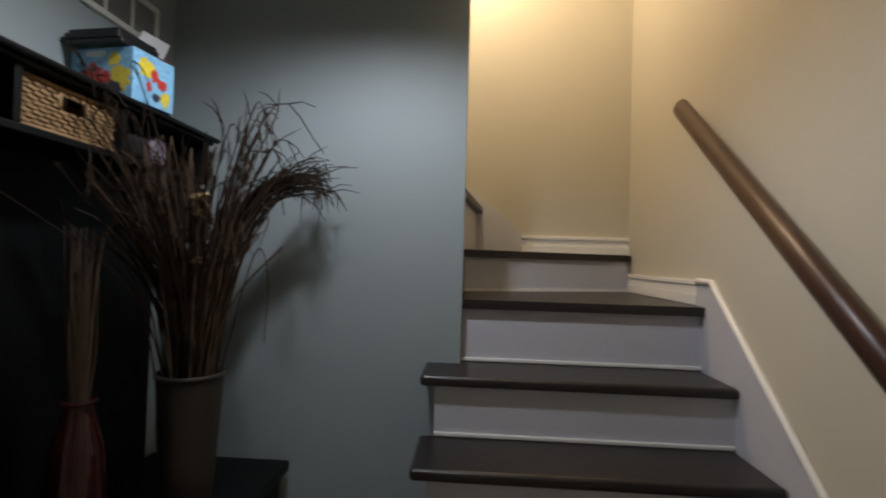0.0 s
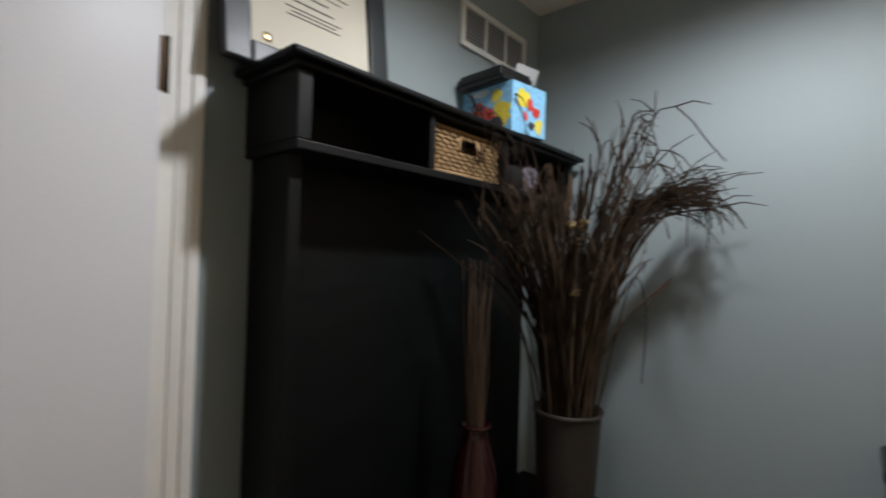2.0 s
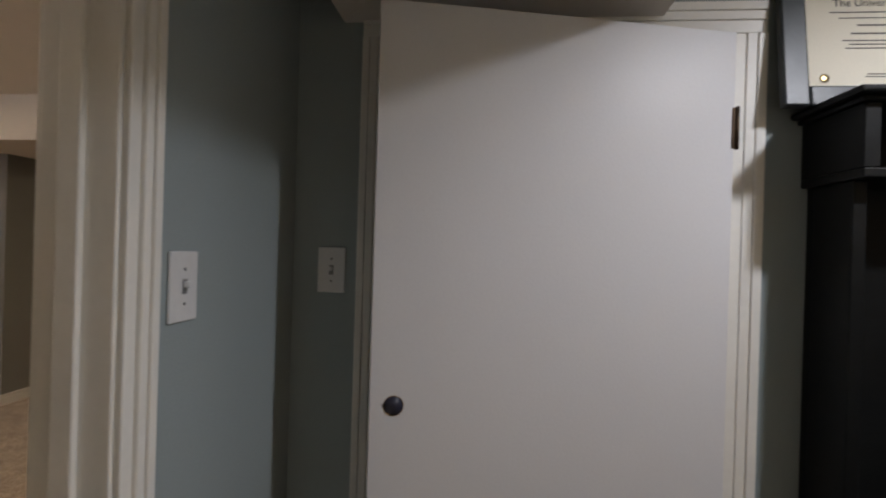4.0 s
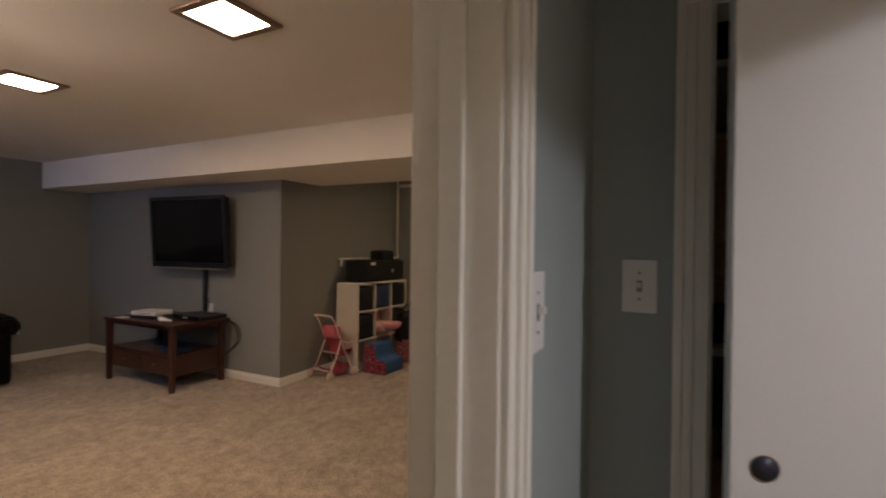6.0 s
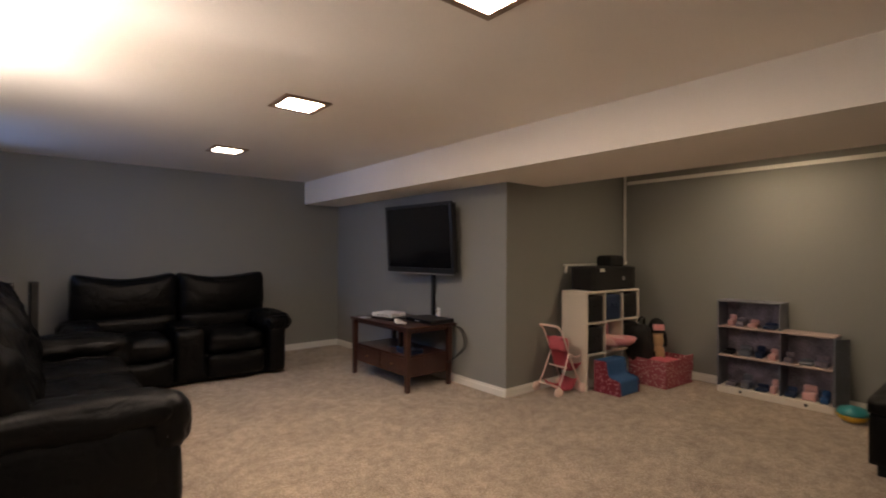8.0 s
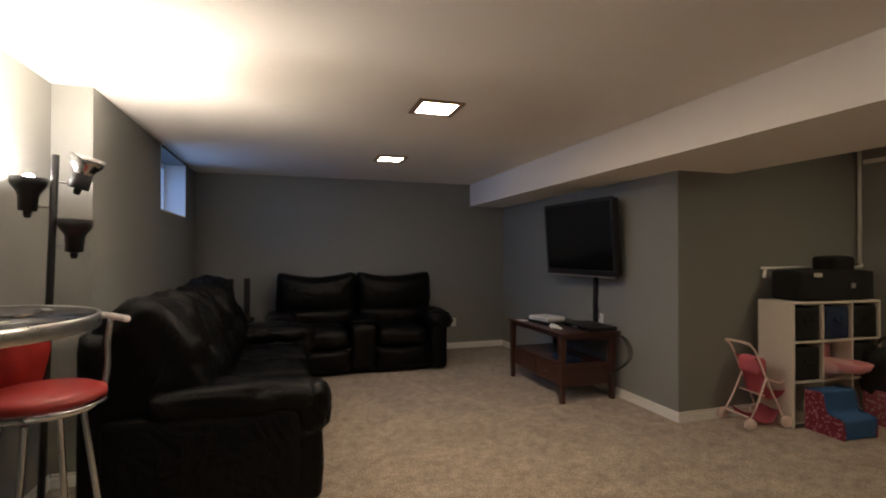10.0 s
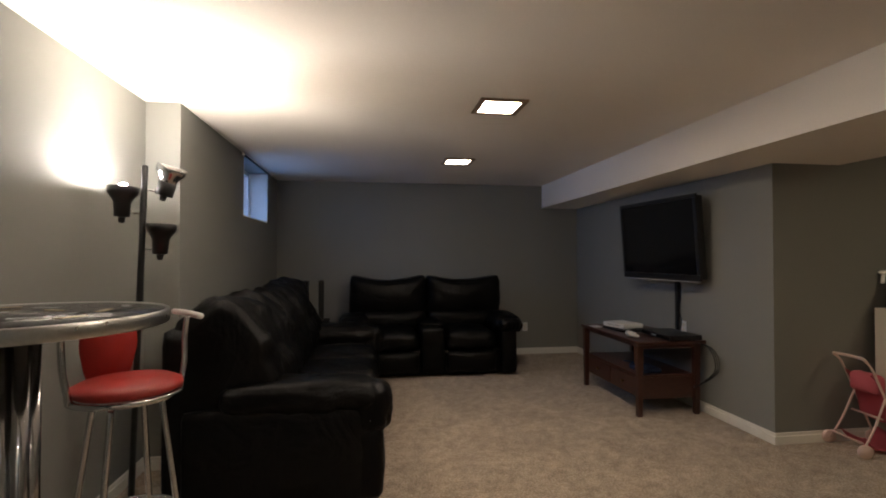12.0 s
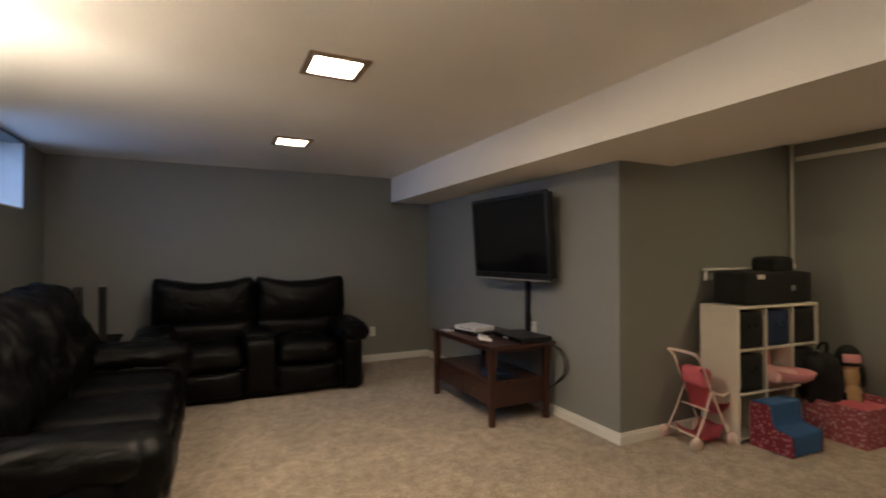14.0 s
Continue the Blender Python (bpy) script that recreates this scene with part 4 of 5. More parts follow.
for y in (-0.006, 1.225):
    lathe("end_cap", [(0.004, -0.012), (0.012, -0.008), (0.013, 0.006), (0.006, 0.012)], M_WHITE, rod, tilt=pose(0, 0, 0, 90, 0, 0), at=(0, y, 0), seg=12, label="white end cap")
for y in (0.05, 1.17):
    tube("bracket", [(0, y, 0.0), (-0.019, y, 0.004)], 0.005, M_BLACK, rod, seg=6)
structure("window_well", [((-2.1, 4.7, 0.9), (-2.0, 6.5, 2.0))], M_CONCRETE, "galvanised window well outside the basement window", "window well")
structure("ground_outside", [((-60, -40, 2.2), (-2.1, 60, 2.25))], mat("lawn", (0.05, 0.08, 0.03), rough=0.95, var=0.4, scale=3), "lawn outside level with the basement window", "ground")


# ---- sofas ----
def pillow_back(x0, x1, prof, parent, seed, fold=0.02):
    """A plump back pillow: a closed side profile swept along the seat, rounded off at both ends and creased."""
    ring = spline([(0, y, z) for y, z in prof] + [(0, *prof[0])], 4)[:-1]
    mid = sum(ring, Vector()) / len(ring)
    steps = [-1, -0.985, -0.95, -0.9, -0.84] + [-0.78 + 0.06 * k for k in range(27)] + [0.84, 0.9, 0.95, 0.985, 1]
    bm = bmesh.new()
    rows = []
    for u in steps:
        e = max(0.0, (abs(u) - 0.72) / 0.28)
        f = 0.80 + 0.20 * math.sqrt(max(0.0, 1 - e * e))
        row = []
        for p in ring:
            q = mid + (p - mid) * f
            q.x = (x0 + x1) / 2 + u * (x1 - x0) / 2
            d = (p - mid).normalized()
            soft = noise.noise(Vector((q.x * 4 + seed, q.y * 4, q.z * 4)))
            ridge = (1 - abs(noise.noise(Vector((q.x * 8.5 + seed, q.y * 3.0, q.z * 3.0 + soft))))) ** 4
            tuck = math.exp(-((q.z - 0.80) / 0.035) ** 2) if d.y < 0 else 0.0
            lump = noise.noise(Vector((q.x * 11 + seed, q.y * 6, q.z * 6)))
            q += d * (fold * (0.9 * soft + 1.0 * ridge + 0.55 * lump - 0.5) - 0.018 * tuck)
            row.append(bm.verts.new(q))
        rows.append(row)
    n = len(ring)
    for a, b in zip(rows, rows[1:]):
        for k in range(n):
            bm.faces.new((a[k], a[(k + 1) % n], b[(k + 1) % n], b[k]))
    bm.faces.new(rows[0])
    bm.faces.new(rows[-1][::-1])
    bmesh.ops.recalc_face_normals(bm, faces=bm.faces)
    return part("back_pillow", bm, M_LEATHER, parent, smooth=True)


def arm_roll(x0, x1, parent, seed, low):
    """The padded front end of a sofa arm, gathered in pleats below."""
    ob = cushion("arm_roll", (x0, -0.085, low), (x1, 0.12, 0.655), M_LEATHER, parent, r=0.085, puff=0.02, axis=1, wrinkle=0.012, seed=seed, cuts=24)
    for v in ob.data.vertices:
        g = max(0.0, 1 - abs(v.co.z - low - 0.05) / 0.09)
        if v.co.y < 0.02:
            v.co.y += 0.010 * g * math.sin((v.co.x + 0.02 * math.sin(v.co.z * 30)) * 130) + 0.02 * g
    return ob


def recliner(name, m, width, depth, label, console, back_top, seats=2):
    """Local x along the seat, front edge at y=0, back towards +y."""
    t = thing(name, m, label, "sofa")
    aw = 0.27
    box("base", (0.06, 0.05, 0.02), (width - 0.06, depth - 0.08, 0.30), M_LEATHER, t, 0.02)
    for x0, s in ((0.0, 0), (width - aw, 1)):
        out0, out1 = (0.05 if console else 0.012, 0.02) if s == 0 else (0.02, 0.05)
        cushion("arm", (x0 + (0.045 if console else 0.005), 0.03, 0.015), (x0 + aw - 0.045, depth - 0.12, 0.55), M_LEATHER, t, r=0.04, puff=0.012, axis=0, seed=s)
        cushion("arm_pad", (x0 - out0, -0.03, 0.505), (x0 + aw + out1, depth - 0.30, 0.665), M_LEATHER, t, r=0.08, puff=0.03, wrinkle=0.026, seed=3 + s, cuts=22)
        arm_roll(x0 - out0 + 0.015, x0 + aw + out1 - 0.015, t, 6 + s, 0.50 if console else 0.37)
        cushion("arm_front", (x0 + (0.04 if console else 0.01), -0.045, 0.03), (x0 + aw - (0.01 if console and s == 0 else 0.04), 0.10, 0.54 if console else 0.42), M_LEATHER, t, r=0.04, puff=0.012, axis=1, wrinkle=0.006, seed=9 + s)
    cw = 0.30 if console else 0.0
    sw = (width - 2 * aw - cw) / seats
    x = aw
    for k in range(seats):
        cushion("seat_cushion", (x + 0.005, -0.03, 0.30), (x + sw - 0.005, depth - 0.36, 0.51), M_LEATHER, t, r=0.085, puff=0.035, wrinkle=0.014, seed=11 + k, cuts=16)
        cushion("footrest", (x + 0.005, -0.035, 0.05), (x + sw - 0.005, 0.10, 0.295), M_LEATHER, t, r=0.05, puff=0.02, axis=1, wrinkle=0.008, seed=21 + k, cuts=12)
        x += sw
        if console and k == 0:
            cushion("console", (x + 0.01, -0.01, 0.05), (x + cw - 0.01, depth - 0.36, 0.56), M_LEATHER, t, r=0.04, puff=0.02, seed=31)
            cushion("console_lid", (x + 0.015, 0.10, 0.555), (x + cw - 0.015, depth - 0.40, 0.60), M_LEATHER, t, r=0.02, puff=0.01, seed=32)
            x += cw
    if console:
        bw = (width - 0.10) / seats
        for k in range(seats):
            x0 = 0.05 + bw * k
            cushion("back_cushion", (x0 + 0.004, depth - 0.42, 0.60), (x0 + bw - 0.004, depth - 0.10, back_top), M_LEATHER, t, r=0.09, puff=0.05, axis=1, wrinkle=0.012, wave=0.075, seed=41 + k, cuts=20)
            cushion("lumbar_cushion", (x0 + 0.01, depth - 0.47, 0.44), (x0 + bw - 0.01, depth - 0.14, 0.70), M_LEATHER, t, r=0.08, puff=0.03, axis=1, wrinkle=0.012, seed=51 + k)
        cushion("back_frame", (0.06, depth - 0.18, 0.05), (width - 0.06, depth, back_top - 0.06), M_LEATHER, t, r=0.05, puff=0.01, axis=1, seed=61)
    else:
        bw = (width - 0.10) / seats
        d = depth - 1.12
        prof = [(0.53 + d, 0.53), (0.51 + d, 0.68), (0.56 + d, 0.84), (0.64 + d, 1.0), (0.74 + d, back_top - 0.02), (0.88 + d, back_top), (1.0 + d, back_top - 0.07), (1.05 + d, 0.92), (1.05 + d, 0.68), (1.0 + d, 0.47), (0.72 + d, 0.44)]
        for k in range(seats):
            pillow_back(0.05 + bw * k + 0.003, 0.05 + bw * (k + 1) - 0.003, prof, t, 41 + 7 * k, 0.042)
        cushion("back_frame", (0.05, depth - 0.16, 0.05), (width - 0.05, depth, 0.98), M_LEATHER, t, r=0.05, puff=0.01, axis=1, seed=61)
    return t


recliner("loveseat", pose(-0.085, 5.585, 0), 2.02, 1.02, "black leather reclining loveseat with a centre console against the far wall", True, 1.10)
recliner("sofa", pose(0.265, 2.87, 0, 0, 0, 90), 2.40, 1.12, "black leather reclining sofa with creased pillow back by the window wall", False, 1.125, 3)
et = thing("end_table", pose(-0.5, 6.1, 0), "small dark end table in the corner between the sofas", "table")
box("top", (-0.22, -0.3, 0.56), (0.22, 0.3, 0.59), M_BLACKWOOD, et, 0.005)
for x in (-0.18, 0.18):
    for y in (-0.26, 0.26):
        box("leg", (x - 0.02, y - 0.02, 0), (x + 0.02, y + 0.02, 0.5595), M_BLACKWOOD, et, 0.003)
sp = thing("speaker", pose(-0.44, 5.40, 0.0), "slim black floor-standing speaker beside the sofa", "speaker", "pair of speakers")
box("cabinet", (-0.028, -0.05, 0.021), (0.028, 0.05, 1.11), M_BLACK, sp, 0.006)
box("foot_plate", (-0.07, -0.09, 0), (0.07, 0.09, 0.0205), M_BLACK, sp, 0.004)
box("grille", (-0.022, -0.055, 0.2), (0.022, -0.0505, 1.09), M_BLACKFABRIC, sp, 0.002)
copy_thing(sp, pose(-0.29, 5.47, 0, 0, 0, 8))


def outlet(m):
    t = thing("wall_outlet", m, "white electrical outlet on the grey wall", "outlet")
    box("plate", (-0.037, -0.006, -0.06), (0.037, 0, 0.06), M_WHITE, t, 0.003)
    for z in (-0.024, 0.024):
        box("socket", (-0.016, -0.009, z - 0.014), (0.016, -0.006, z + 0.014), M_LAMINATE, t, 0.003)


outlet(pose(2.365, YF - 0.001, 0.38))
outlet(pose(XT - 0.001, 4.345, 0.70, 0, 0, -90))

# ---- television and stand ----
tv = thing("television", pose(3.0, 4.4725, 1.15, 0, -4, 4), "black flat-screen television on a wall bracket, switched off", "television")
box("housing", (-0.02, -0.5375, 0.01), (0.045, 0.5375, 0.74), M_BLACK, tv, 0.012)
for lo, hi in (((-0.045, -0.5525, 0), (-0.0205, 0.5525, 0.055)), ((-0.045, -0.5525, 0.72), (-0.0205, 0.5525, 0.755)), ((-0.045, -0.5525, 0.055), (-0.0205, -0.5175, 0.72)), ((-0.045, 0.5175, 0.055), (-0.0205, 0.5525, 0.72))):
    box("bezel", lo, hi, M_BLACK, tv, 0.004)
box("screen", (-0.034, -0.5175, 0.055), (-0.021, 0.5175, 0.72), M_SCREEN, tv, 0.001)
box("bottom_strip", (-0.047, -0.5325, -0.012), (-0.025, 0.5325, -0.0005), M_GREYPLASTIC, tv, 0.002, label="silver speaker strip")
mt = box("wall_mount", (0.0455, -0.2, 0.25), (0.128, 0.2, 0.6), M_BLACK, tv, 0.003)
cc = thing("cable_cover", pose(3.12, 4.42, 0.66), "black cable cover running down the wall from the television", "cable cover")
box("channel", (-0.012, -0.022, 0), (0.019, 0.022, 0.5), M_BLACK, cc, 0.005)
tube("cable", [(0.0, -0.04, 0.49), (-0.01, -0.07, 0.35), (0.005, -0.03, 0.2), (-0.01, -0.08, 0.08), (-0.02, -0.06, 0.0)], 0.004, M_BLACK, cc)

ts = thing("tv_stand", pose(2.765, 4.545, 0), "dark cherry wooden television stand with a drawer and open shelf", "tv stand")
box("top", (-0.30, -0.56, 0.61), (0.33, 0.56, 0.64), M_CHERRY, ts, 0.006)
for x in (-0.265, 0.265):
    for y in (-0.51, 0.51):
        bm = bmesh.new()
        add_box(bm, (x - 0.028, y - 0.028, 0), (x + 0.028, y + 0.028, 0.6095), 0.004)
        for v in bm.verts:
            if v.co.z < 0.1:
                v.co.x += (x - v.co.x) * 0.25
                v.co.y += (y - v.co.y) * 0.25
        part("leg", bm, M_CHERRY, ts)
box("apron", (-0.25, -0.48, 0.575), (-0.235, 0.48, 0.6095), M_CHERRY, ts, 0.002)
box("apron", (-0.236, -0.515, 0.575), (0.236, -0.50, 0.6095), M_CHERRY, ts, 0.002)
box("shelf", (-0.255, -0.50, 0.325), (0.255, 0.50, 0.345), M_CHERRY, ts, 0.003)
box("drawer_case", (-0.235, -0.50, 0.14), (0.255, 0.50, 0.3245), M_CHERRY, ts, 0.003)
for y in (-0.241, 0.241):
    dr = box("drawer_front", (-0.255, y - 0.236, 0.15), (-0.2355, y + 0.236, 0.315), M_CHERRY, ts, 0.005)
    lathe("knob", [(0.005, 0), (0.006, 0.012), (0.012, 0.018), (0.011, 0.026), (0.0, 0.028)], M_BRASS, dr, tilt=pose(0, 0, 0, 0, -90, 0), at=(-0.255, y, 0.24), seg=14, label="brass knob")
box("centre_post", (-0.01, -0.02, 0.3455), (0.03, 0.02, 0.6095), M_CHERRY, ts, 0.003)

gc = thing("game_console", pose(2.70, 4.68, 0.6605, 0, 0, 12), "white game console lying on the television stand", "game console")
bm = bmesh.new()
add_box(bm, (-0.11, -0.15, 0.006), (0.13, 0.15, 0.05), 0.012, 3)
part("case", bm, M_WHITE, gc)
box("disc_slot", (-0.1115, -0.10, 0.03), (-0.1095, 0.08, 0.034), M_BLACK, gc, 0.0003)
for x in (-0.08, 0.1):
    for y in (-0.12, 0.12):
        lathe("foot", [(0.01, 0), (0.01, 0.007)], M_GREYPLASTIC, gc, at=(x, y, 0), seg=10)
ct = thing("game_controller", pose(2.545, 4.27, 0.6405, 0, 0, 70), "white wireless game controller on the television stand", "game controller")
cushion("shell", (-0.05, -0.035, 0.008), (0.05, 0.03, 0.05), M_WHITE, ct, r=0.02, puff=0.004, wrinkle=0)
for s in (-1, 1):
    tube("grip", [(s * 0.045, 0, 0.03), (s * 0.065, -0.03, 0.022), (s * 0.07, -0.07, 0.016)], 0.018, M_WHITE, ct, taper=0.7)
    lathe("thumbstick", [(0.006, 0), (0.006, 0.008), (0.009, 0.01), (0.008, 0.013)], M_GREYPLASTIC, ct, at=(s * 0.03, 0.0, 0.049), seg=12)
pl = thing("disc_player", pose(2.70, 4.66, 0.6405, 0, 0, 4), "thin black disc player under the game console", "disc player")
box("case", (-0.12, -0.17, 0.0), (0.15, 0.17, 0.0195), M_BLACK, pl, 0.003)
rc = thing("cable_box", pose(2.90, 4.22, 0.6405), "flat black media box on the television stand", "media box")
box("case", (-0.15, -0.24, 0.005), (0.15, 0.2, 0.045), M_BLACK, rc, 0.004)
box("front_panel", (-0.154, -0.22, 0.01), (-0.1505, 0.18, 0.04), M_SCREEN, rc, 0.001)
box("display", (-0.1555, -0.05, 0.018), (-0.1545, 0.03, 0.03), M_GREYPLASTIC, rc, 0.0003)
nt_ = thing("paper_note", pose(2.53, 4.90, 0.6405), "small white paper note on the television stand", "paper")
box("sheet", (-0.04, -0.07, 0), (0.05, 0.07, 0.003), M_WHITE, nt_, 0.0005)
cb = thing("cable_bundle", pose(2.9, 4.0, 0.4), "black cables looping behind the television stand", "cable")
for k in range(3):
    tube("cable", [(0.05, 0.12, 0.235), (0.14, -0.10 - 0.025 * k, 0.20), (0.17, -0.15 - 0.02 * k, 0.02), (0.10, -0.03, -0.14), (0.13, 0.10, -0.20 + 0.02 * k)], 0.004, M_BLACK, cb)
bx_ = thing("modem", pose(2.66, 4.22, 0.3455), "dark modem, its blue light put into a navy case colour, and cables on the lower shelf", "modem")
# nothing glows here: the navy case colour stands in for the blue light
box("case", (-0.09, -0.12, 0), (0.09, 0.1, 0.04), M_NAVY, bx_, 0.004)
tube("cable", [(0.02, 0.11, 0.02), (-0.03, 0.2, 0.01), (0.06, 0.28, 0.01), (0.0, 0.36, 0.01)], 0.004, M_BLUE, bx_)

# ---- lamp, table, stool ----
fl = thing("floor_lamp", pose(-0.98, 2.92, 0, 0, 1.7, 0), "black three-headed floor lamp with two heads lit, aimed upward", "floor lamp")
lathe("base", [(0.135, 0), (0.135, 0.012), (0.12, 0.022), (0.03, 0.03), (0.014, 0.04)], M_BLACK, fl, seg=36)
lathe("pole", [(0.0155, 0.03), (0.0155, 1.835), (0.010, 1.84)], M_BLACK, fl, seg=16)
for z, az, dx, lit, mat_, lean in ((1.602, 190, 0.095, True, M_BLACK, 0), (1.725, 10, 0.10, True, M_CHROME, 14), (1.416, -8, 0.097, False, M_BLACK, 0)):
    c, s = math.cos(radians(az)), math.sin(radians(az))
    hx, hy = dx * c, dx * s
    tip = pose(0, 0, 0, 0, lean, 0)
    hd = lathe("head", [(0.018, -0.04), (0.036, -0.036), (0.04, 0.035), (0.047, 0.052), (0.064, 0.075), (0.071, 0.088), (0.072, 0.118), (0.068, 0.119), (0.066, 0.09), (0.038, 0.05), (0.034, 0.0), (0.0, -0.01)], mat_, fl, at=(hx, hy, z), seg=28, tilt=tip)
    if mat_ == M_CHROME:
        lathe("socket_sleeve", [(0.041, -0.041), (0.043, -0.036), (0.044, 0.03), (0.0415, 0.032), (0.0405, -0.03)], M_BLACK, hd, at=(hx, hy, z), seg=24, tilt=tip, cap=False)
    lathe("switch_knob", [(0.018, -0.039), (0.016, -0.055), (0.013, -0.068), (0.0, -0.071)], M_BLACK, hd, at=(hx, hy, z), seg=14, tilt=tip)
    tube("arm", [(0.012 * c, 0.012 * s, z - 0.012), (0.05 * c, 0.05 * s, z - 0.016), ((dx - 0.036) * c, (dx - 0.036) * s, z + 0.0)], 0.005, M_CHROME, fl)
    if lit:
        bm = bmesh.new()
        bmesh.ops.create_uvsphere(bm, u_segments=16, v_segments=10, radius=0.026)
        bm.transform(pose(hx, hy, z) @ tip @ pose(0, 0, 0.09 if lean else 0.11))
        part("bulb", bm, M_BULB if lean else M_BULB_LOW, hd, "lit warm bulb", smooth=True)

tbz = 1.192
pt = thing("bar_table", pose(-0.79, 1.82, 0), "round dark bar table with a chrome rim on a chrome pedestal", "bar table")
lathe("tabletop", [(0.0, tbz - 0.03), (0.378, tbz - 0.03), (0.382, tbz - 0.004), (0.0, tbz - 0.0035)], M_TINTED, pt, seg=64)
lathe("rim", [(0.3825, tbz - 0.042), (0.391, tbz - 0.042), (0.393, tbz - 0.039), (0.393, tbz - 0.003), (0.390, tbz), (0.3835, tbz), (0.3825, tbz - 0.003)], M_RIM, pt, seg=72, cap=False)
for k in range(14):
    a = k * 0.45
    rr = 0.12 + 0.09 * (k % 3)
    bm = bmesh.new()
    add_box(bm, (-0.04, -0.012, 0), (0.04, 0.012, 0.0008), 0.0002, 1)
    bm.transform(pose(rr * math.cos(a), rr * math.sin(a), tbz - 0.0033, 0, 0, math.degrees(a) + 70))
    part("printed_mark", bm, M_GOLD if k % 2 else M_GREYPLASTIC, pt)
for k in range(4):
    a = math.pi / 4 + k * math.pi / 2
    lathe("pillar", [(0.022, 0.04), (0.022, tbz - 0.05)], M_CHROME, pt, at=(0.035 * math.cos(a), 0.035 * math.sin(a), 0), seg=18)
lathe("foot_plate", [(0.25, 0), (0.25, 0.015), (0.10, 0.035), (0.06, 0.04)], M_CHROME, pt, seg=48)

st = thing("bar_stool", pose(-0.76, 2.41, 0, 0, 0, -45), "red vinyl bar stool with a chrome frame and small backrest", "bar stool")
SZ = 0.80
lathe("seat", [(0.0, SZ), (0.185, SZ), (0.205, SZ + 0.012), (0.203, SZ + 0.032), (0.17, SZ + 0.048), (0.0, SZ + 0.055)], M_RED, st, seg=40)
lathe("seat_ring", [(0.19, SZ - 0.022), (0.212, SZ - 0.02), (0.214, SZ - 0.002), (0.206, SZ + 0.003), (0.19, SZ - 0.001)], M_CHROME, st, seg=48, cap=False)
for k in range(4):
    a = math.pi / 4 + k * math.pi / 2
    c, s = math.cos(a), math.sin(a)
    tube("leg", [(0.13 * c, 0.13 * s, SZ - 0.02), (0.17 * c, 0.17 * s, 0.5), (0.24 * c, 0.24 * s, 0.0)], 0.0125, M_CHROME, st)
ring = [(0.205 * math.cos(2 * math.pi * k / 24), 0.205 * math.sin(2 * math.pi * k / 24), 0.26) for k in range(25)]
tube("foot_ring", ring, 0.010, M_CHROME, st, bend=2)
for s in (-1, 1):
    tube("arm_post", [(0.02, s * 0.205, SZ - 0.01), (0.01, s * 0.225, SZ + 0.10), (0.0, s * 0.23, SZ + 0.2), (0.01, s * 0.235, SZ + 0.29)], 0.0125, M_CHROME, st)
    tube("arm_rest", [(-0.10, s * 0.225, SZ + 0.305), (0.0, s * 0.237, SZ + 0.303), (0.13, s * 0.237, SZ + 0.298)], 0.0135, M_WHITE, st, label="pale grey arm rest")
    tube("back_post", [(-0.19, s * 0.06, SZ - 0.015), (-0.25, s * 0.055, SZ + 0.06), (-0.253, s * 0.05, SZ + 0.14)], 0.008, M_CHROME, st)
bm = bmesh.new()
prof = [(-0.055, -0.05), (0.055, -0.05), (0.09, 0.03), (0.112, 0.14), (0.105, 0.25), (0.06, 0.285), (-0.06, 0.285), (-0.105, 0.25), (-0.112, 0.14), (-0.09, 0.03)]
a = [bm.verts.new((-0.215 + 1.6 * y * y, y, SZ + 0.02 + z)) for y, z in prof]
b = [bm.verts.new((-0.245 + 1.6 * y * y, y, SZ + 0.02 + z)) for y, z in prof]
bm.faces.new(a)
bm.faces.new(b[::-1])
for k in range(len(prof)):
    bm.faces.new((a[k], a[(k + 1) % len(prof)], b[(k + 1) % len(prof)], b[k]))
bmesh.ops.recalc_face_normals(bm, faces=bm.faces)
bmesh.ops.bevel(bm, geom=bm.edges[:], offset=0.008, segments=2, affect='EDGES')
part("backrest", bm, M_RED, st, smooth=True)

# ---- play alcove ----
pipe = thing("white_pipe", pose(XA - 0.03, YA - 0.03, 1.25), "white painted water pipe down the alcove corner and along the wall", "pipe")
tube("riser_pipe", [(XA - 0.03, YA - 0.03, CEIL - 0.001), (XA - 0.03, YA - 0.03, 1.28)], 0.016, M_TRIM, pipe, here=True)
tube("branch_pipe", [(XA - 0.03, YA - 0.03, 1.28), (XA - 0.06, YA - 0.03, 1.245), (4.10, YA - 0.03, 1.245), (4.045, YA - 0.03, 1.235), (4.03, YA - 0.03, 1.16)], 0.013, M_TRIM, pipe, here=True, bend=3)
structure("trim_alcove_top", [((XA - 0.012, 0.14, 2.205), (XA, YA - 0.05, 2.245))], M_TRIM, "white trim strip along the top of the alcove wall", "trim")

cs = thing("cube_shelf", pose(3.90, 2.955, 0, 0, 0, -2.5), "white laminate cube shelf with fabric bins in the play alcove", "shelf")
CW, CD, CH = 0.94, 0.31, 0.985
box("side", (0, 0, 0), (0.018, CD, CH - 0.0185), M_LAMINATE, cs, 0.002)
box("side", (CW - 0.018, 0, 0), (CW, CD, CH - 0.0185), M_LAMINATE, cs, 0.002)
box("top", (0, 0, CH - 0.018), (CW, CD, CH), M_LAMINATE, cs, 0.002)
box("back", (0.0185, CD - 0.006, 0.02), (CW - 0.0185, CD, CH - 0.019), M_LAMINATE, cs, 0.001)
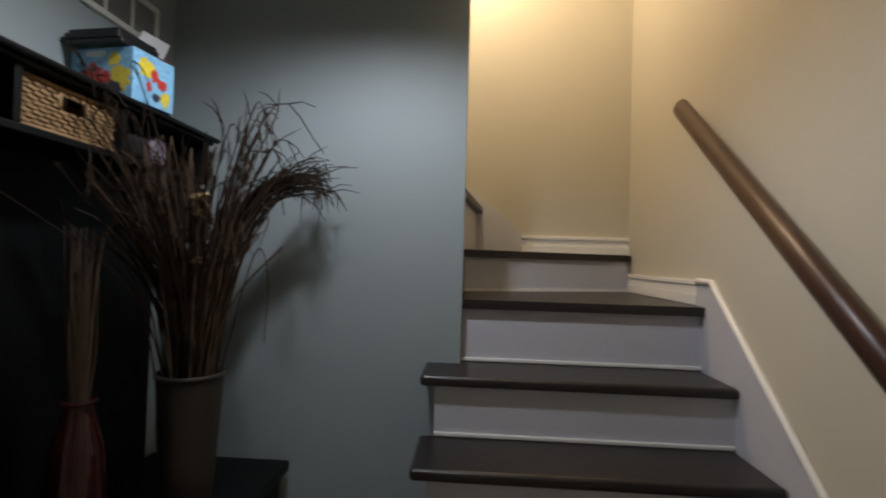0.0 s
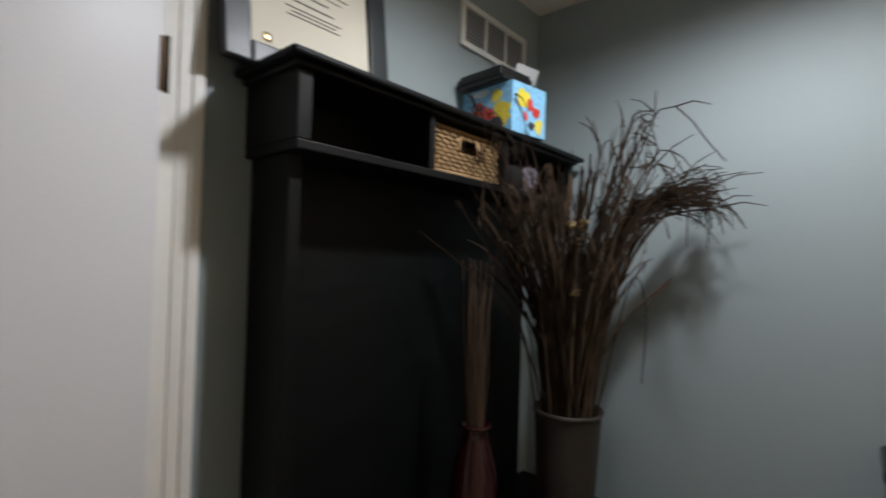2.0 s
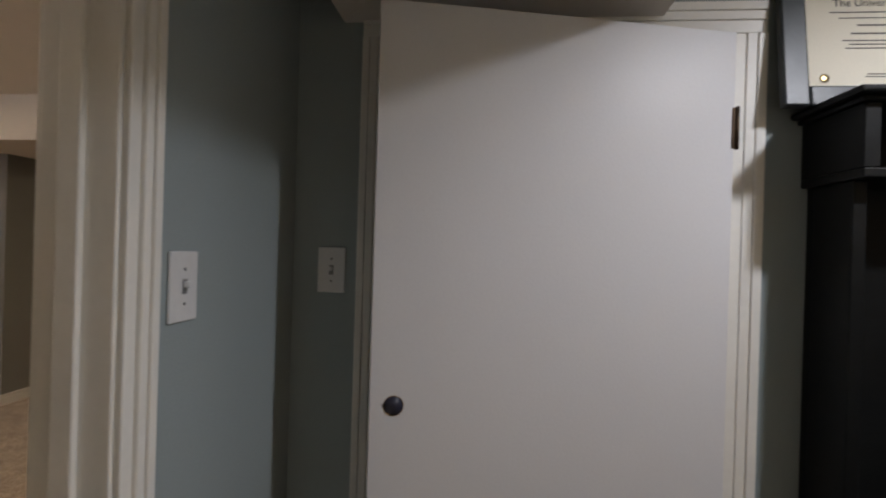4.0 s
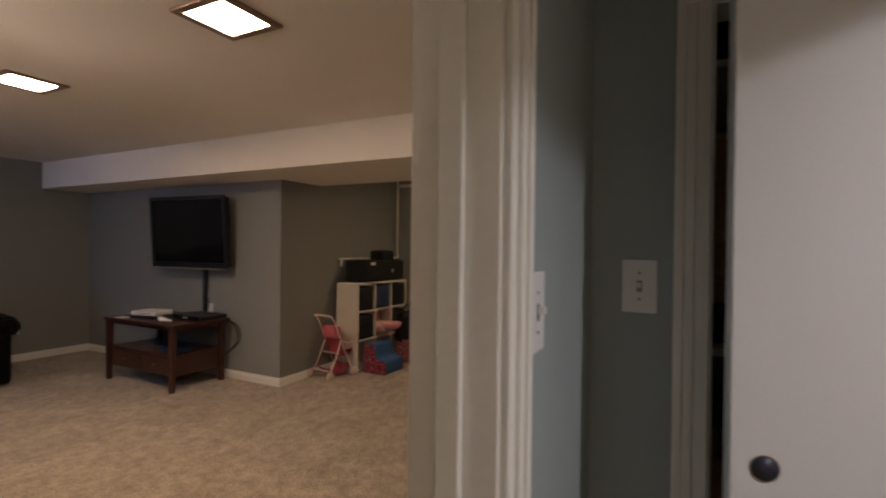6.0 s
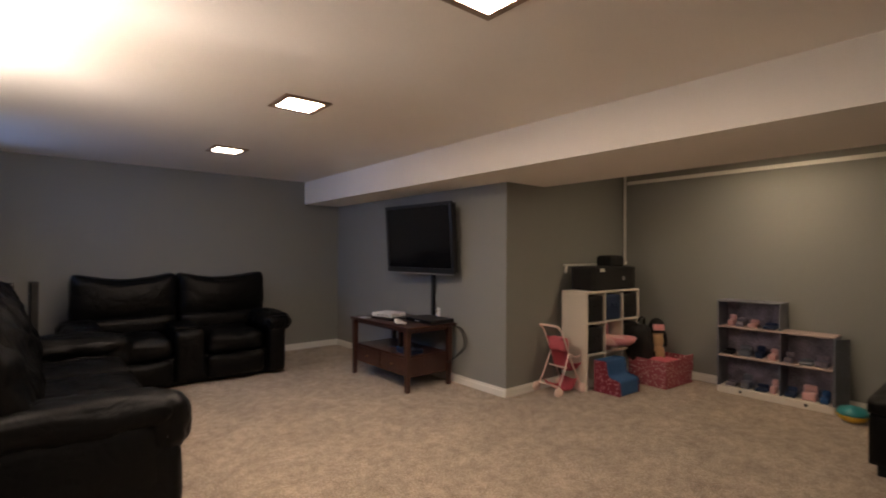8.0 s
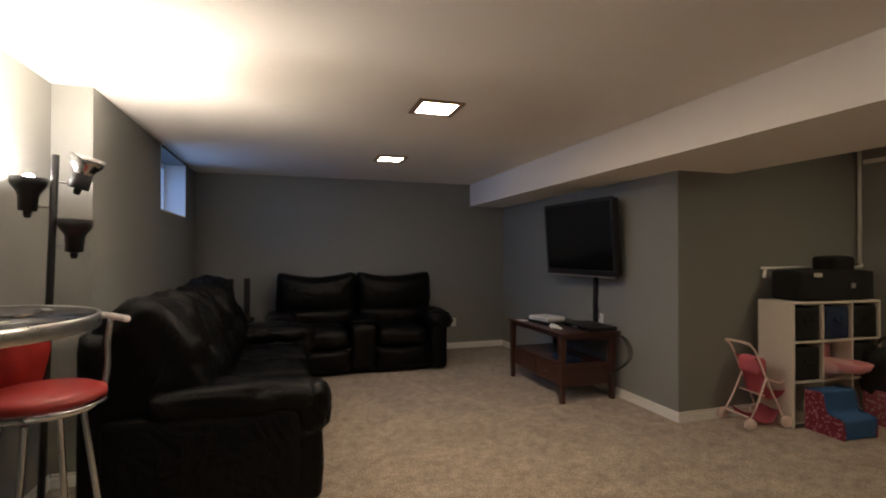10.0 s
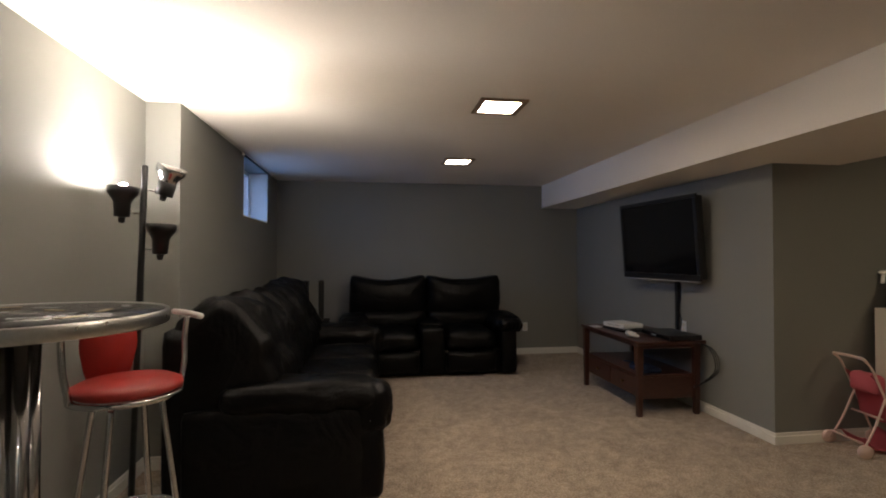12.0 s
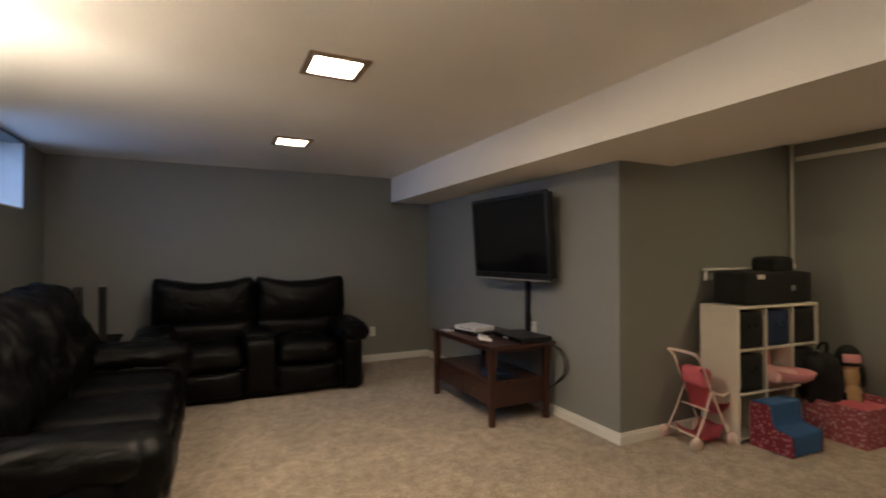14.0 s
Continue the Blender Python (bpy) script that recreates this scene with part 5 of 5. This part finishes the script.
for z in (0.03, 0.345, 0.66):
    box("shelf_board", (0.0185, 0.002, z), (CW - 0.0185, CD - 0.0065, z + 0.016), M_LAMINATE, cs, 0.001)
for k in (1, 2):
    x = CW * k / 3
    for z0, z1 in ((0.0465, 0.3445), (0.3615, 0.6595), (0.6765, 0.9665)):
        box("divider", (x - 0.008, 0.002, z0), (x + 0.008, CD - 0.007, z1), M_LAMINATE, cs, 0.001)
CSM = pose(3.90, 2.955, 0, 0, 0, -2.5)
for i, j, mm, lab in ((0, 2, M_BLACKFABRIC, "black"), (1, 2, M_NAVY, "navy blue"), (2, 2, M_BLACKFABRIC, "black"), (0, 1, M_BLACKFABRIC, "black"), (2, 1, M_BLACKFABRIC, "black")):
    x, z = CW * i / 3 + 0.024, (0.047, 0.362, 0.677)[j]
    t = thing("fabric_bin", CSM @ pose(x, 0.012, z), lab + " fabric storage bin in the cube shelf", "storage bin", "bins in the cube shelf")
    w = CW / 3 - 0.048
    cushion("body", (0, 0, 0), (w, 0.26, 0.265), mm, t, r=0.012, puff=0.006, wrinkle=0.003, axis=1, cuts=6)
    tube("handle", [(w / 2 - 0.04, -0.006, 0.18), (w / 2 - 0.03, -0.016, 0.15), (w / 2 + 0.03, -0.016, 0.15), (w / 2 + 0.04, -0.006, 0.18)], 0.005, mm, t, seg=6)
bkx = thing("black_case", CSM @ pose(0.13, 0.17, CH + 0.0005), "long black padded equipment case on the cube shelf", "case")
cushion("body", (0.0, -0.14, 0), (0.79, 0.13, 0.245), M_BLACKFABRIC, bkx, r=0.02, puff=0.008, wrinkle=0.003)
cushion("upper_pouch", (0.40, -0.09, 0.235), (0.66, 0.1, 0.36), M_BLACKFABRIC, bkx, r=0.03, puff=0.01, wrinkle=0.004)
box("label_patch", (0.12, -0.1505, 0.195), (0.20, -0.143, 0.228), M_LAMINATE, bkx, 0.001)
box("latch", (0.52, -0.151, 0.1), (0.56, -0.141, 0.14), M_GREYPLASTIC, bkx, 0.002)


def doll_stroller(m):
    t = thing("doll_stroller", m, "toy doll stroller with a coral pink sling seat and white frame", "toy stroller")
    for s in (-1, 1):
        y = s * 0.14
        tube("back_leg", [(-0.10, y, 0.66), (-0.06, y, 0.60), (0.05, y, 0.33), (0.17, y * 1.1, 0.05)], 0.008, M_STROLLER, t)
        tube("front_leg", [(0.02, y, 0.40), (-0.06, y * 1.05, 0.2), (-0.14, y * 1.1, 0.05)], 0.008, M_STROLLER, t)
        for x in (0.17, -0.14):
            wh = lathe("wheel", [(0.0, -0.014), (0.045, -0.014), (0.048, 0.0), (0.045, 0.014), (0.0, 0.014)], M_STROLLER, t, tilt=pose(0, 0, 0, 90, 0, 0), at=(x, y * 1.1 + s * 0.02, 0.048), seg=22)
        tube("arm_bar", [(0.02, y, 0.40), (0.12, y, 0.36), (0.19, y * 0.9, 0.37)], 0.008, M_STROLLER, t)
    tube("handle", [(-0.10, -0.14, 0.66), (-0.125, -0.12, 0.685), (-0.125, 0.12, 0.685), (-0.10, 0.14, 0.66)], 0.011, M_STROLLER, t)
    tube("axle", [(-0.14, -0.15, 0.1), (-0.14, 0.15, 0.1)], 0.007, M_STROLLER, t)
    tube("axle", [(0.0, -0.14, 0.26), (0.0, 0.14, 0.26)], 0.007, M_STROLLER, t)
    for nm, pts, w in (("sling_back", [(-0.055, 0.57), (0.0, 0.45), (0.035, 0.33), (0.05, 0.25)], 0.13), ("sling_seat", [(0.05, 0.255), (0.11, 0.23), (0.17, 0.26), (0.20, 0.30)], 0.13), ("basket", [(-0.1, 0.13), (-0.03, 0.05), (0.09, 0.04), (0.15, 0.14)], 0.12)):
        bm = bmesh.new()
        pp_ = spline([(x, 0, z) for x, z in pts], 4)
        rows = [[bm.verts.new((p.x + 0.03 * (1 - (2 * j / 8 - 1) ** 2) * (1 if nm != "sling_seat" else 0), w * (2 * j / 8 - 1), p.z - 0.03 * (1 - (2 * j / 8 - 1) ** 2))) for j in range(9)] for p in pp_]
        for r0, r1 in zip(rows, rows[1:]):
            for j in range(8):
                bm.faces.new((r0[j], r0[j + 1], r1[j + 1], r1[j]))
        bmesh.ops.solidify(bm, geom=bm.faces[:], thickness=0.006)
        part(nm, bm, M_PINK, t, smooth=True)
    cushion("canopy_fold", (-0.04, -0.12, 0.42), (0.05, 0.12, 0.56), M_PINK, t, r=0.03, puff=0.02, axis=0, wrinkle=0.006, cuts=7)
    return t


doll_stroller(pose(3.70, 3.15, 0, 0, 0, -6) @ Matrix.Diagonal((1.08, 0.84, 0.97, 1)))


def open_bin(name, m, sx, sy, sz, mt_, label):
    t = thing(name, m, label, "storage bin")
    for nm, lo, hi in (("front_panel", (0, 0, 0), (sx, 0.012, sz)), ("back_panel", (0, sy - 0.012, 0), (sx, sy, sz)), ("side_panel", (0, 0.0125, 0), (0.012, sy - 0.0125, sz)),
                       ("side_panel", (sx - 0.012, 0.0125, 0), (sx, sy - 0.0125, sz)), ("bottom", (0.0125, 0.0125, 0), (sx - 0.0125, sy - 0.0125, 0.01))):
        box(nm, lo, hi, mt_, t, 0.003)
    return t


pb = open_bin("toy_bin", pose(4.595, 2.50, 0, 0, 0, -4), 0.52, 0.42, 0.275, M_DOTS, "pink dotted fabric toy bin, half full, on the carpet")
box("open_flap", (0.24, -0.008, 0.13), (0.525, -0.001, 0.30), M_DOTS, pb, 0.002)
cushion("contents", (0.02, 0.02, 0.05), (0.50, 0.40, 0.235), M_PINK, pb, r=0.05, puff=0.03, wrinkle=0.03, cuts=10, label="heap of pink toys")
def pet_steps(m):
    """Two soft steps seen from the side as one curved profile: plush top, printed side panels."""
    t = thing("toy_steps", m, "soft two-step toy stair with blue plush treads and red printed sides", "toy steps")
    prof = spline([(0.34, 0, 0.31), (0.20, 0, 0.315), (0.175, 0, 0.30), (0.16, 0, 0.22), (0.14, 0, 0.175), (0.10, 0, 0.16), (0.03, 0, 0.15), (0.0, 0, 0.125), (0.0, 0, 0.01)], 4)
    outline = [(p.x, p.z) for p in prof] + [(0.34, 0.0)]
    for nm, x0, x1, mm, grow in (("side_panel", 0.0, 0.022, M_REDDOTS, 0.006), ("side_panel", 0.328, 0.35, M_REDDOTS, 0.006), ("plush_top", 0.0221, 0.3279, M_BLUE, 0.0)):
        bm = bmesh.new()
        a = [bm.verts.new((x0, y, max(0.0, z - grow))) for y, z in outline]
        b = [bm.verts.new((x1, y, max(0.0, z - grow))) for y, z in outline]
        bm.faces.new(a)
        bm.faces.new(b[::-1])
        for k in range(len(outline)):
            bm.faces.new((a[k], a[(k + 1) % len(outline)], b[(k + 1) % len(outline)], b[k]))
        bmesh.ops.recalc_face_normals(bm, faces=bm.faces)
        part(nm, bm, mm, t)
    for x in (0.012, 0.338):
        tube("piping", [(x, p.x, p.z + 0.002) for p in prof[::3]], 0.006, M_BLUE, t, seg=6, bend=2)


pet_steps(pose(3.985, 2.65, 0, 0, 0, -3) @ Matrix.Diagonal((0.95, 0.86, 1, 1)))
ph = thing("doll_high_chair", CSM @ pose(0.43, 0.06, 0.362), "pale pink plastic doll seat standing in a shelf cube", "toy chair")
cushion("seat", (-0.1, -0.14, 0.05), (0.14, 0.12, 0.14), M_PALEPINK, ph, r=0.04, puff=0.01, wrinkle=0.002)
cushion("back", (-0.1, 0.05, 0.12), (0.12, 0.14, 0.26), M_ROSE, ph, r=0.03, puff=0.01, wrinkle=0.002)
box("post", (-0.03, -0.02, 0), (0.03, 0.04, 0.06), M_PALEPINK, ph, 0.004)
lathe("tray", [(0.0, 0.0), (0.07, 0.0), (0.115, 0.03), (0.135, 0.075), (0.128, 0.078), (0.10, 0.04), (0.06, 0.022), (0.0, 0.02)], M_ROSE, ph, at=(0.05, -0.15, 0.07), seg=26)
bg = thing("black_bag", pose(4.60, 2.68, 0.20), "slumped black bag piled in the toy bin", "bag")
cushion("sack", (0.0, 0.1, 0), (0.30, 0.26, 0.40), M_BLACKFABRIC, bg, r=0.1, puff=0.05, wrinkle=0.03, axis=1, cuts=10)
tube("strap", [(0.06, 0.18, 0.36), (0.10, 0.16, 0.47), (0.20, 0.16, 0.47), (0.24, 0.18, 0.36)], 0.012, M_BLACKFABRIC, bg)


def doll(m):
    bm = bmesh.new()
    for c, s in (((0, 0.01, 0.43), (0.10, 0.09, 0.12)), ((0, 0, 0.28), (0.07, 0.055, 0.11)), ((0, 0, 0.10), (0.08, 0.06, 0.12)), ((-0.09, 0, 0.28), (0.025, 0.025, 0.1)), ((0.09, 0, 0.28), (0.025, 0.025, 0.1))):
        g = bmesh.ops.create_uvsphere(bm, u_segments=16, v_segments=10, radius=1)["verts"]
        for v in g:
            v.co = Vector([v.co[i] * s[i] + c[i] for i in range(3)])
    ob = part("doll", bm, M_TAN, smooth=True)
    ob.data.materials.append(M_BLACKFABRIC)
    ob.data.materials.append(M_ROSE)
    for p in ob.data.polygons:
        c = p.center
        if c.z > 0.36:
            p.material_index = 2 if c.y < -0.04 and abs(c.x) < 0.055 and 0.38 < c.z < 0.46 else 1
        elif abs(c.x) > 0.06 or c.y > 0.0:
            p.material_index = 1
    ob.matrix_world = m
    tagged(ob, "tan plush doll with black hair sitting in the toy bin", "doll")


doll(pose(4.86, 2.70, 0.205, -8, 0, -42) @ Matrix.Scale(0.86, 4))

# dollhouse shelf
dh = thing("dollhouse", pose(4.97, 1.235, 0), "stepped grey dollhouse with open rooms and small furniture", "dollhouse")
DD, Y1, YM = 0.262, 0.93, 0.40
box("base", (0, 0, 0), (DD, Y1, 0.062), M_LAMINATE, dh, 0.004)
for y in (0.2, 0.72):
    lathe("caster", [(0.014, 0), (0.014, 0.003)], M_BLACK, dh, tilt=pose(0, 0, 0, 0, -90, 0), at=(-0.0005, y, 0.035), seg=14)
box("back", (DD - 0.008, 0.012, 0.0625), (DD, YM, 0.64), M_PURPLE, dh, 0.001)
box("back", (DD - 0.008, YM + 0.0005, 0.0625), (DD, Y1 - 0.012, 0.90), M_PURPLE, dh, 0.001)
box("side", (0, 0, 0.0625), (DD, 0.0115, 0.65), M_SLATE, dh, 0.002)
box("side", (0, Y1 - 0.012, 0.0625), (DD, Y1, 0.91), M_SLATE, dh, 0.002)
box("side", (0.0, YM - 0.006, 0.665), (DD - 0.0085, YM + 0.006, 0.895), M_SLATE, dh, 0.002)
for z, y0, y1 in ((0.36, 0.012, Y1 - 0.0125), (0.645, 0.0, Y1 - 0.0125), (0.9, YM - 0.01, Y1)):
    box("floor_board", (0, y0, z), (DD - 0.009, y1, z + 0.014), M_FLOORPINK if z < 0.8 else M_SLATE, dh, 0.002)
box("divider", (0.02, YM - 0.005, 0.063), (DD - 0.009, YM + 0.005, 0.3595), M_SLATE, dh, 0.001)
box("divider", (0.02, YM - 0.005, 0.3745), (DD - 0.009, YM + 0.005, 0.6445), M_PURPLE, dh, 0.001)
bm = bmesh.new()
add_box(bm, (0.0, -0.16, 0.0625), (0.012, 0.0, 0.64), 0.002)
bm.transform(pose(0.0, -0.004, 0, 0, 0, 62))
part("open_side_leaf", bm, M_SLATE, dh)
rng = random.Random(21)
for z, y0, y1 in ((0.0625, 0.03, 0.38), (0.0625, 0.42, 0.9), (0.3745, 0.03, 0.38), (0.3745, 0.42, 0.9), (0.6595, 0.42, 0.9)):
    y = y0 + 0.02
    while y < y1 - 0.06:
        w, h = rng.uniform(0.05, 0.12), rng.uniform(0.04, 0.13)
        w = min(w, y1 - y)
        mm, cl = rng.choice(((M_PINK, "pink"), (M_NAVY, "navy"), (M_PURPLE, "mauve"), (M_PALEPINK, "pale pink"), (M_BLACKFABRIC, "dark"), (M_BLUE, "blue"), (M_SLATE, "grey")))
        t = thing("doll_furniture", pose(5.065, 1.235 + y, z), cl + " doll furniture piece in a dollhouse room", "toy furniture", "dollhouse furniture")
        cushion("seat", (-0.06, 0, 0.005), (0.05, w, h * 0.55), mm, t, r=0.012, puff=0.004, wrinkle=0.001, cuts=4)
        cushion("back", (0.02, 0, h * 0.5), (0.05, w, h), mm, t, r=0.012, puff=0.004, wrinkle=0.001, cuts=4)
        for yy in (0.012, w - 0.012):
            box("foot", (-0.05, yy - 0.005, 0), (-0.04, yy + 0.005, 0.012), mm, t, 0.001)
        y += w + rng.uniform(0.015, 0.05)
tl = thing("toy_bowls", pose(4.88, 1.10, 0) @ Matrix.Scale(0.8, 4), "stacked teal and yellow plastic toy bowls on the carpet", "toy")
lathe("yellow_bowl", [(0.06, 0), (0.11, 0.03), (0.135, 0.075), (0.13, 0.078), (0.10, 0.035), (0.0, 0.02)], M_YELLOWTOY, tl, seg=28)
lathe("teal_bowl", [(0.0, 0.0785), (0.13, 0.0785), (0.135, 0.10), (0.11, 0.14), (0.05, 0.16), (0.0, 0.165)], M_TEALTOY, tl, seg=28)

# ottoman and the doll seat before it
ot = thing("ottoman", pose(3.70, 0.14, 0), "large black leather storage ottoman on block feet", "ottoman")
OL, OW = 1.25, 0.70
cushion("body", (0.01, 0.01, 0.07), (OL - 0.01, OW - 0.01, 0.39), M_LEATHER, ot, r=0.02, puff=0.004, wrinkle=0.004, axis=1)
cushion("lid", (0, 0, 0.38), (OL, OW, 0.475), M_LEATHER, ot, r=0.03, puff=0.015, wrinkle=0.006)
for x in (0.05, OL - 0.11):
    for y in (0.05, OW - 0.11):
        box("foot", (x, y, 0), (x + 0.06, y + 0.06, 0.075), M_BLACKWOOD, ot, 0.004)
ds = thing("doll_carrier", pose(3.34, 0.345, 0, 0, 0, 32) @ Matrix.Diagonal((1, 1, 0.92, 1)), "toy doll carrier with a pale pink sling and crimson pad", "toy seat")
for k in (-1, 1):
    y = k * 0.125
    tube("side_post", [(0.0, y, 0.03), (-0.005, y, 0.20), (0.0, y * 1.02, 0.38), (0.01, y * 1.12, 0.50), (0.0, y * 1.3, 0.555), (-0.01, y * 1.38, 0.57)], 0.014, M_STROLLER, ds, taper=0.75)
    bm = bmesh.new()
    bmesh.ops.create_uvsphere(bm, u_segments=16, v_segments=10, radius=0.03)
    bm.transform(pose(0.0, y, 0.03))
    part("ball_foot", bm, M_PRINTRED, ds, "red ball foot", smooth=True)
bm = bmesh.new()
rows = []
for k in range(13):
    f = k / 12
    z = 0.46 - 0.30 * f
    rows.append([bm.verts.new((-0.012 - 0.11 * f * f - 0.02 * (1 - u * u), u * (0.118 - 0.03 * math.sin(math.pi * f)), z - 0.055 * (1 - u * u) * (1 - f))) for u in [-1 + 0.2 * j for j in range(11)]])
for a, b in zip(rows, rows[1:]):
    for j in range(10):
        bm.faces.new((a[j], a[j + 1], b[j + 1], b[j]))
bmesh.ops.solidify(bm, geom=bm.faces[:], thickness=0.008)
part("sling", bm, M_STROLLER, ds, "pale pink fabric sling", smooth=True)
cushion("pad", (-0.24, -0.11, 0.045), (-0.02, 0.11, 0.175), M_PINK, ds, r=0.05, puff=0.02, wrinkle=0.008, label="crimson padded seat")
box("tag", (-0.2475, -0.07, 0.09), (-0.2415, 0.02, 0.135), M_WHITE, ds, 0.002)
for x in (-0.2, -0.05):
    box("runner", (x - 0.012, -0.09, 0.0), (x + 0.012, 0.09, 0.05), M_PINK, ds, 0.006)
